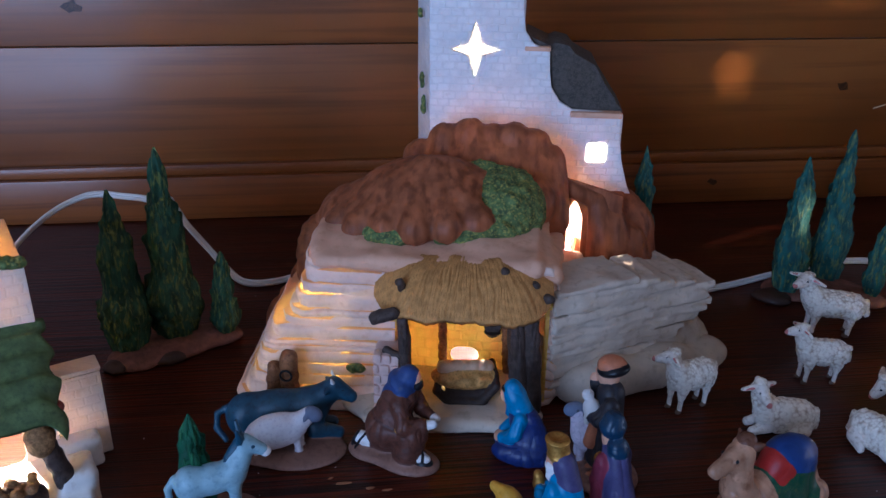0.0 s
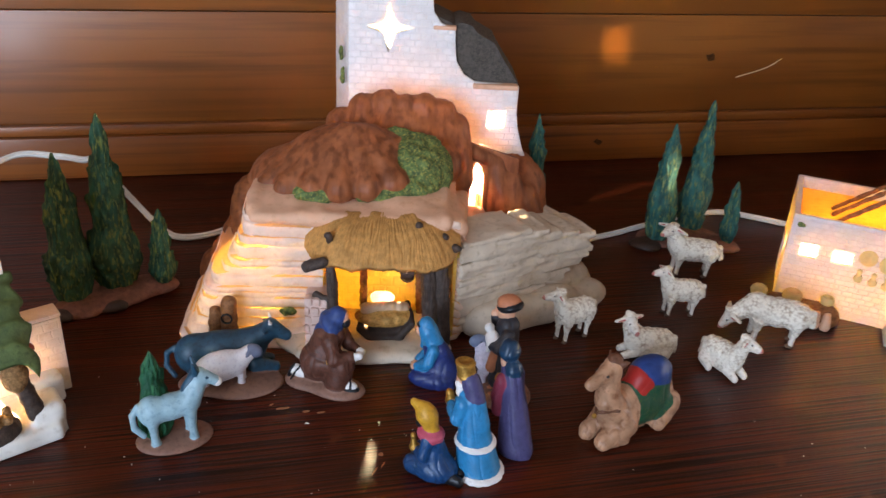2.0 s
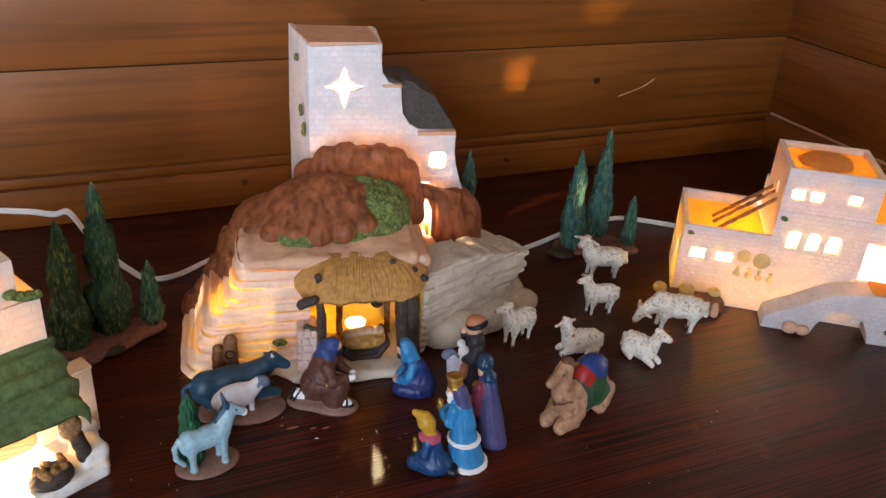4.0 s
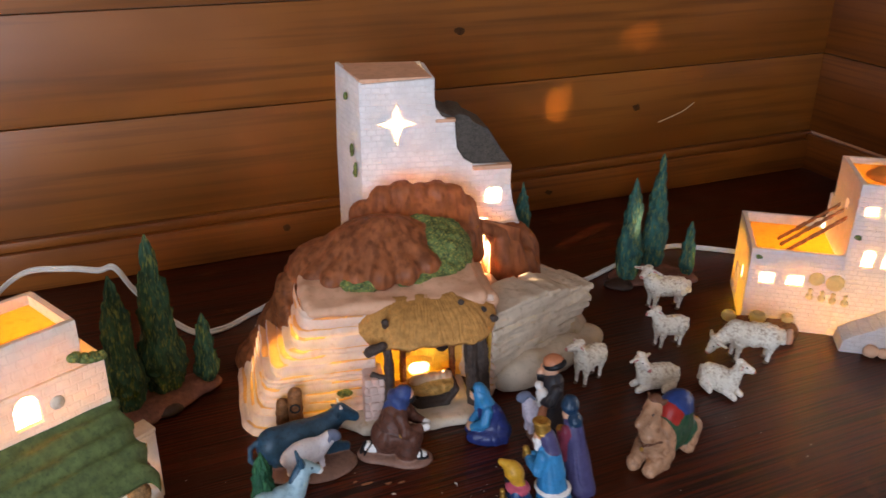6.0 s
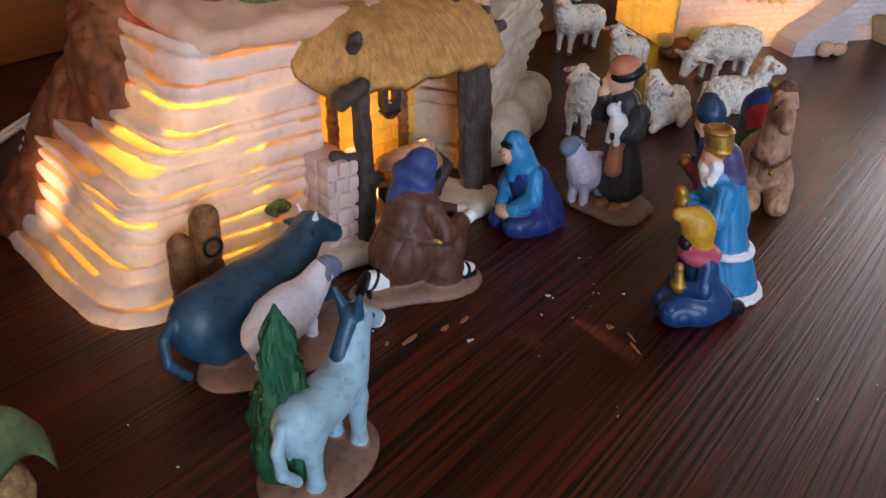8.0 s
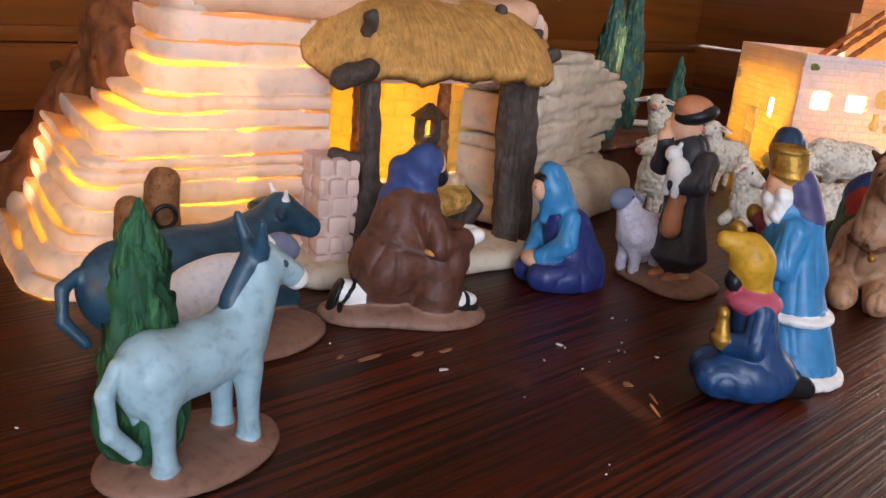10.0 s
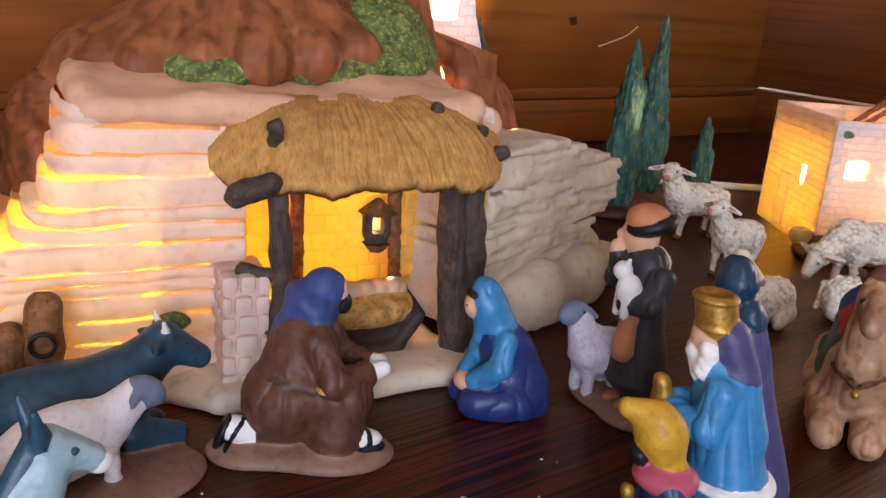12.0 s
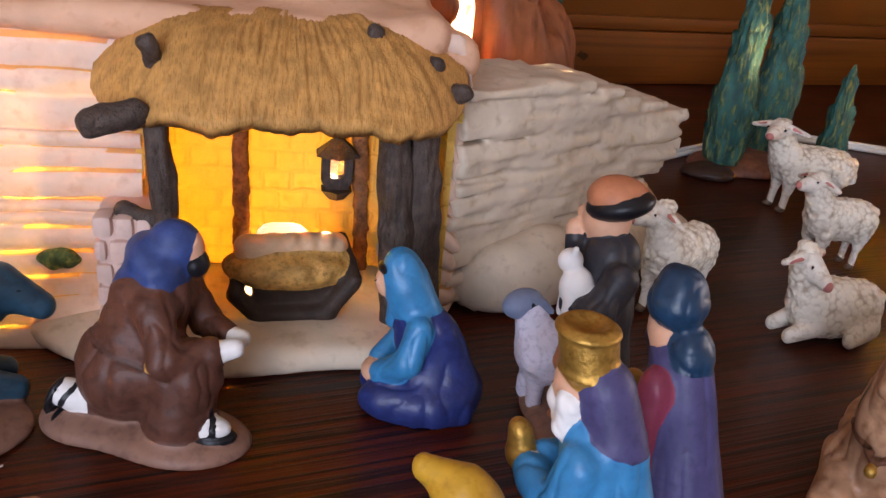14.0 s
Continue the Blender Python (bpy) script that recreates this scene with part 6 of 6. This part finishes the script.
page.limb((-0.014, 0.004, 0.0050), (-0.0225, 0.004, 0.0042), 0.0046, 0.0038, 3, 0.001)
page.limb((-0.014, -0.004, 0.0050), (-0.0210, -0.004, 0.0042), 0.0046, 0.0038, 3, 0.001)
figure("kneeling_king_figurine", page, [DEEPBLUE, ROSE, YELLOW, BLACK, SKIN, GOLD], 0.0006, (0.0475, 0.3310, 0), 155, "kneeling porcelain king in deep blue robe and ochre hood", "figurine", GROUP, [(-0.0006, (0.006, 0.006, 0.014), 0)], (0.78, 0.78, 0.93), (0.12, 0.0))

# resting camel with a blanket
c = Clay()
c.ball((-0.006, 0, 0.019), (0.034, 0.0165, 0.0185), 0, 0.004)
c.ball((-0.014, 0, 0.036), (0.020, 0.0140, 0.0145), 3, 0.006)
c.limb((0.022, 0, 0.020), (0.031, 0, 0.034), 0.0130, 0.0086, 0, 0.004)
c.limb((0.031, 0, 0.034), (0.033, 0, 0.052), 0.0086, 0.0076, 0, 0.004)
c.limb((0.0325, 0, 0.0575), (0.0480, 0, 0.0530), 0.0074, 0.0046, 0, 0.003)
c.ball((0.0515, 0, 0.0520), (0.0052, 0.0046, 0.0042), 0, 0.002)
c.ball((0.0300, 0, 0.0635), (0.0058, 0.0052, 0.0040), 1, 0.002)
for s in (-1, 1):
    c.limb((0.0285, 0.0055 * s, 0.0620), (0.0255, 0.0085 * s, 0.0640), 0.0022, 0.0012, 1, 0.001)
    c.limb((0.018, 0.010 * s, 0.012), (0.038, 0.0075 * s, 0.0060), 0.0085, 0.0062, 0, 0.003)
    c.limb((0.038, 0.0075 * s, 0.0055), (0.020, 0.0125 * s, 0.0040), 0.0055, 0.0045, 0, 0.002)
    c.limb((-0.028, 0.011 * s, 0.014), (-0.012, 0.0165 * s, 0.0065), 0.0095, 0.0060, 0, 0.003)
    c.ball((0.0420, 0.0052 * s, 0.0575), (0.0018, 0.0010, 0.0012), 6, 0.0006)
c.limb((-0.039, 0, 0.024), (-0.043, 0.003, 0.010), 0.0025, 0.0018, 0, 0.001)
c.slab((-0.009, 0, 0.030), (0.0180, 0.0190, 0.0200), 4, 0.001, 0.004, (0, 0, 0), "paint")
c.slab((-0.016, 0, 0.048), (0.0190, 0.0170, 0.0130), 3, 0.001, 0.004, (0, -14, 0), "paint")
c.slab((0.004, 0, 0.042), (0.0060, 0.0180, 0.0095), 5, 0.001, 0.002, (0, 30, 0), "paint")
c.limb((0.0300, -0.0105, 0.0290), (0.0420, 0, 0.0260), 0.0009, 0.0009, 1, 0.0006)
c.limb((0.0300, 0.0105, 0.0290), (0.0420, 0, 0.0260), 0.0009, 0.0009, 1, 0.0006)
c.ball((0.0432, 0, 0.0245), 0.0019, 7, 0.0004)
figure("camel_figurine", c, [CAMEL, CAMEL_DARK, SKIN, BLUE, GREEN, RED, BLACK, GOLD], 0.0008, (0.1770, 0.3845, 0), 217, "resting brown camel with green and red blanket", "camel figurine", GROUP, [(-0.0007, (0.005, 0.005, 0.012), 0, 1), (0.0006, 0.006, 0, 1), (-0.0006, 0.009, 3, 4, 5)], (0.88, 0.86, 0.97))

# cow lying with a sheep on one base
cow = Clay()
cow.ball((0.000, -0.006, 0.001), (0.038, 0.0200, 0.0046), 0, 0.002)
cow.ball((0.010, -0.010, 0.001), (0.032, 0.0205, 0.0046), 0, 0.002)
cow.ball((-0.006, 0.006, 0.021), (0.032, 0.0120, 0.0135), 1, 0.003, (0, -4, 0))
cow.ball((-0.026, 0.006, 0.018), (0.014, 0.0125, 0.0145), 1, 0.004)
cow.ball((0.016, 0.006, 0.022), (0.014, 0.0110, 0.0130), 1, 0.004)
cow.limb((0.022, 0.006, 0.027), (0.033, 0.007, 0.034), 0.0095, 0.0072, 1, 0.004)
cow.limb((0.034, 0.007, 0.0355), (0.0455, 0.005, 0.0295), 0.0066, 0.0040, 1, 0.002)
for s in (-1, 1):
    cow.limb((0.0335, 0.007 + 0.004 * s, 0.0400), (0.0325, 0.007 + 0.0055 * s, 0.0440), 0.0014, 0.0008, 3, 0.0006)
    cow.limb((0.0315, 0.007 + 0.005 * s, 0.0370), (0.0285, 0.007 + 0.0095 * s, 0.0365), 0.0022, 0.0012, 1, 0.001)
    cow.ball((0.0400, 0.0065 + 0.0044 * s, 0.0350), 0.0010, 4, 0.0004)
cow.limb((0.020, 0.000, 0.010), (0.036, 0.002, 0.0055), 0.0058, 0.0040, 1, 0.002)
cow.limb((0.018, 0.012, 0.008), (0.032, 0.014, 0.0055), 0.0050, 0.0036, 1, 0.002)
cow.limb((-0.024, -0.001, 0.010), (-0.008, -0.003, 0.0055), 0.0070, 0.0040, 1, 0.002)
for a, b in zip(((-0.039, 0.006, 0.024), (-0.045, 0.004, 0.021), (-0.046, 0.002, 0.012)), ((-0.045, 0.004, 0.021), (-0.046, 0.002, 0.012), (-0.040, -0.001, 0.005))):
    cow.limb(a, b, 0.0022, 0.0020, 1, 0.001)
cow.ball((-0.0040, -0.0155, 0.0200), (0.0205, 0.0100, 0.0112), 2, 0.001, (0, -8, 4))
for x, y in ((-0.017, -0.0165), (-0.015, -0.0110), (0.010, -0.0165), (0.011, -0.0110)):
    cow.limb((x, y, 0.012), (x, y, 0.004), 0.0028, 0.0023, 2, 0.001)
cow.limb((0.0105, -0.0155, 0.0245), (0.0175, -0.0160, 0.0305), 0.0070, 0.0052, 2, 0.002)
cow.ball((0.0210, -0.0165, 0.0315), (0.0066, 0.0048, 0.0046), 5, 0.001, (0, 24, 0))
cow.limb((0.0175, -0.0205, 0.0325), (0.0155, -0.0225, 0.0305), 0.0014, 0.0010, 5, 0.0006)
figure("cow_figurine", cow, [CLAY_BASE, COWHIDE, paint("pale_lilac_wool_paint", "f6f4fa", 0.5, 0.03, "dcd8e4", 0.2, 0.005), WHITE, BLACK, ASH], 0.0009, (-0.0936, 0.4225, 0), 10,
       "slate blue porcelain cow lying beside a white sheep", "cow figurine", GROUP, [(0.0004, 0.005, 2)], (0.88, 0.92, 0.97))

# donkey with a small tree on one base
d = Clay()
d.ball((0, 0.002, 0.001), (0.0290, 0.0200, 0.0046), 0, 0.002)
d.ball((-0.001, -0.002, 0.0310), (0.0200, 0.0095, 0.0100), 1, 0.003, (0, -5, 0))
d.ball((-0.015, -0.002, 0.0300), (0.0100, 0.0098, 0.0115), 1, 0.004)
d.limb((0.013, -0.002, 0.0340), (0.0225, -0.001, 0.0500), 0.0090, 0.0058, 1, 0.004)
d.limb((0.0220, -0.001, 0.0530), (0.0330, -0.002, 0.0470), 0.0055, 0.0036, 1, 0.002)
d.ball((0.0345, -0.002, 0.0455), (0.0038, 0.0036, 0.0034), 3, 0.001)
d.limb((0.0110, -0.0015, 0.0440), (0.0195, -0.001, 0.0560), 0.0032, 0.0034, 2, 0.0015)
for s in (-1, 1):
    d.limb((0.0195, -0.001 + 0.003 * s, 0.0560), (0.0175, -0.001 + 0.0055 * s, 0.0650), 0.0025, 0.0012, 2, 0.001)
    d.ball((0.0270, -0.0015 + 0.0044 * s, 0.0520), 0.0009, 2, 0.0004)
for x, y in ((0.011, 0.003), (0.013, -0.007), (-0.017, 0.003), (-0.015, -0.007)):
    d.limb((x, y, 0.0260), (x + 0.0005, y, 0.0140), 0.0046, 0.0030, 1, 0.002)
    d.limb((x + 0.0005, y, 0.0140), (x + 0.001, y, 0.0050), 0.0028, 0.0036, 1, 0.0015)
for a, b in zip(((-0.024, -0.002, 0.0350), (-0.0285, -0.003, 0.0290), (-0.0280, -0.004, 0.0190)), ((-0.0285, -0.003, 0.0290), (-0.0280, -0.004, 0.0190), (-0.0220, -0.005, 0.0120))):
    d.limb(a, b, 0.0024, 0.0022, 1, 0.001)
donkey = figure("donkey_figurine", d, [CLAY_BASE, DONKEY, COWHIDE, WHITE], 0.0009, (-0.1125, 0.3555, 0), 20, "pale grey porcelain donkey with dark mane beside a small fir", "donkey figurine", GROUP, (), (0.80, 0.82, 0.87))
cypress("small_fir", 0.060, 0.0130, 51, foliage("bright_fir_paint", "123c26", "20583a", "3a7048", 0.0025), donkey, pose(-0.0090, 0.0065, 0.003), "bright green small fir")


# ---- sheep ----
HOOF = paint("brown_hoof_paint", "6a5444", 0.5, 0.15)


def sheep(place, turn, size, tall, label, lying=False, head=(0, 0), grazing=False):
    s = Clay()
    lift = 0.0115 if lying else 0.0260
    s.ball((0, 0, lift), (0.0195, 0.0105, 0.0112), 0, 0.003)
    s.ball((-0.012, 0, lift - 0.001), (0.0105, 0.0105, 0.0108), 0, 0.003)
    s.ball((0.012, 0, lift + 0.0015), (0.0095, 0.0092, 0.0108), 0, 0.003)
    s.limb((-0.0215, 0, lift + 0.003), (-0.0235, 0, lift - 0.007), 0.0030, 0.0022, 0, 0.001)
    if lying:
        for k in (-1, 1):
            s.limb((0.012, 0.006 * k, 0.007), (0.0235, 0.006 * k, 0.0036), 0.0042, 0.0028, 1, 0.0015)
            s.limb((-0.012, 0.008 * k, 0.007), (-0.002, 0.0125 * k, 0.0036), 0.0058, 0.0030, 1, 0.0015)
    else:
        for x, y in ((0.0115, 0.0050), (0.0130, -0.0050), (-0.0130, 0.0050), (-0.0145, -0.0050)):
            s.limb((x, y, lift - 0.006), (x + 0.0005, y, 0.0120), 0.0046, 0.0024, 0, 0.002)
            s.limb((x + 0.0005, y, 0.0120), (x + 0.0012, y, 0.0026), 0.0020, 0.0019, 1, 0.001)
            s.ball((x + 0.0020, y, 0.0016), (0.0028, 0.0021, 0.0020), 4, 0.0006)
    yaw, nod = radians(head[0]), radians(head[1])
    n0 = Vector((0.0150, 0, lift + 0.005))
    n1 = n0 + (Vector((0.0120, 0, -0.0120)) if grazing else Vector((0.0062, 0, 0.0130)))
    s.limb(n0, n1, 0.0078, 0.0056, 0, 0.003)
    look_to = Vector((math.cos(yaw) * math.cos(nod), math.sin(yaw) * math.cos(nod), math.sin(nod)))
    across = Vector((-math.sin(yaw), math.cos(yaw), 0))
    up = look_to.cross(across)
    h0, h1 = n1 + look_to * 0.001 + up * 0.001, n1 + look_to * 0.0115 - up * 0.0010
    s.limb(h0, h1, 0.0052, 0.0030, 1, 0.0015)
    s.ball(tuple(h1 + look_to * 0.0022 - up * 0.0004), 0.0020, 2, 0.0008)
    for k in (-1, 1):
        e = h0 + across * 0.0050 * k + up * 0.0022
        s.limb(e, e + across * 0.0085 * k - up * 0.0022 - look_to * 0.0020, 0.0021, 0.0012, 1, 0.0008)
        s.limb(e + across * 0.0015 * k + look_to * 0.0008, e + across * 0.0070 * k - up * 0.0018 - look_to * 0.0008, 0.0011, 0.0006, 2, 0.0006)
        s.ball(tuple(h0 + look_to * 0.0052 + across * 0.0042 * k + up * 0.0012), 0.0009, 3, 0.0003)
    s.ball(tuple(h0 - look_to * 0.002 + up * 0.0036), (0.0044, 0.0044, 0.0026), 0, 0.001)
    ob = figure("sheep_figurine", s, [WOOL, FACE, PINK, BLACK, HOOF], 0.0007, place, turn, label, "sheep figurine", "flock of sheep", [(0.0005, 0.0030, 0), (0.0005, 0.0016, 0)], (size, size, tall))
    return ob


sheep((0.1550, 0.4885, 0), 212, 0.84, 0.93, "aged white standing sheep with red muzzle beside the rock wing", False, (-25, 5))
sheep((0.2785, 0.6000, 0), 176, 1.04, 0.95, "aged white standing sheep with raised head before cypresses", False, (45, 5))
sheep((0.2490, 0.5290, 0), 186, 0.80, 0.88, "aged white standing sheep looking aside", False, (10, 10))
sheep((0.2085, 0.4665, 0), 184, 0.86, 1.06, "aged white resting sheep with head turned back", True, (110, -15))
sheep((0.2590, 0.4525, 0), 300, 0.80, 1.08, "cream white sheep lying with folded forelegs", True, (25, 0))
sheep((0.3130, 0.4930, 0), 166, 1.14, 1.02, "aged white grazing sheep with lowered head", False, (10, -50), True)
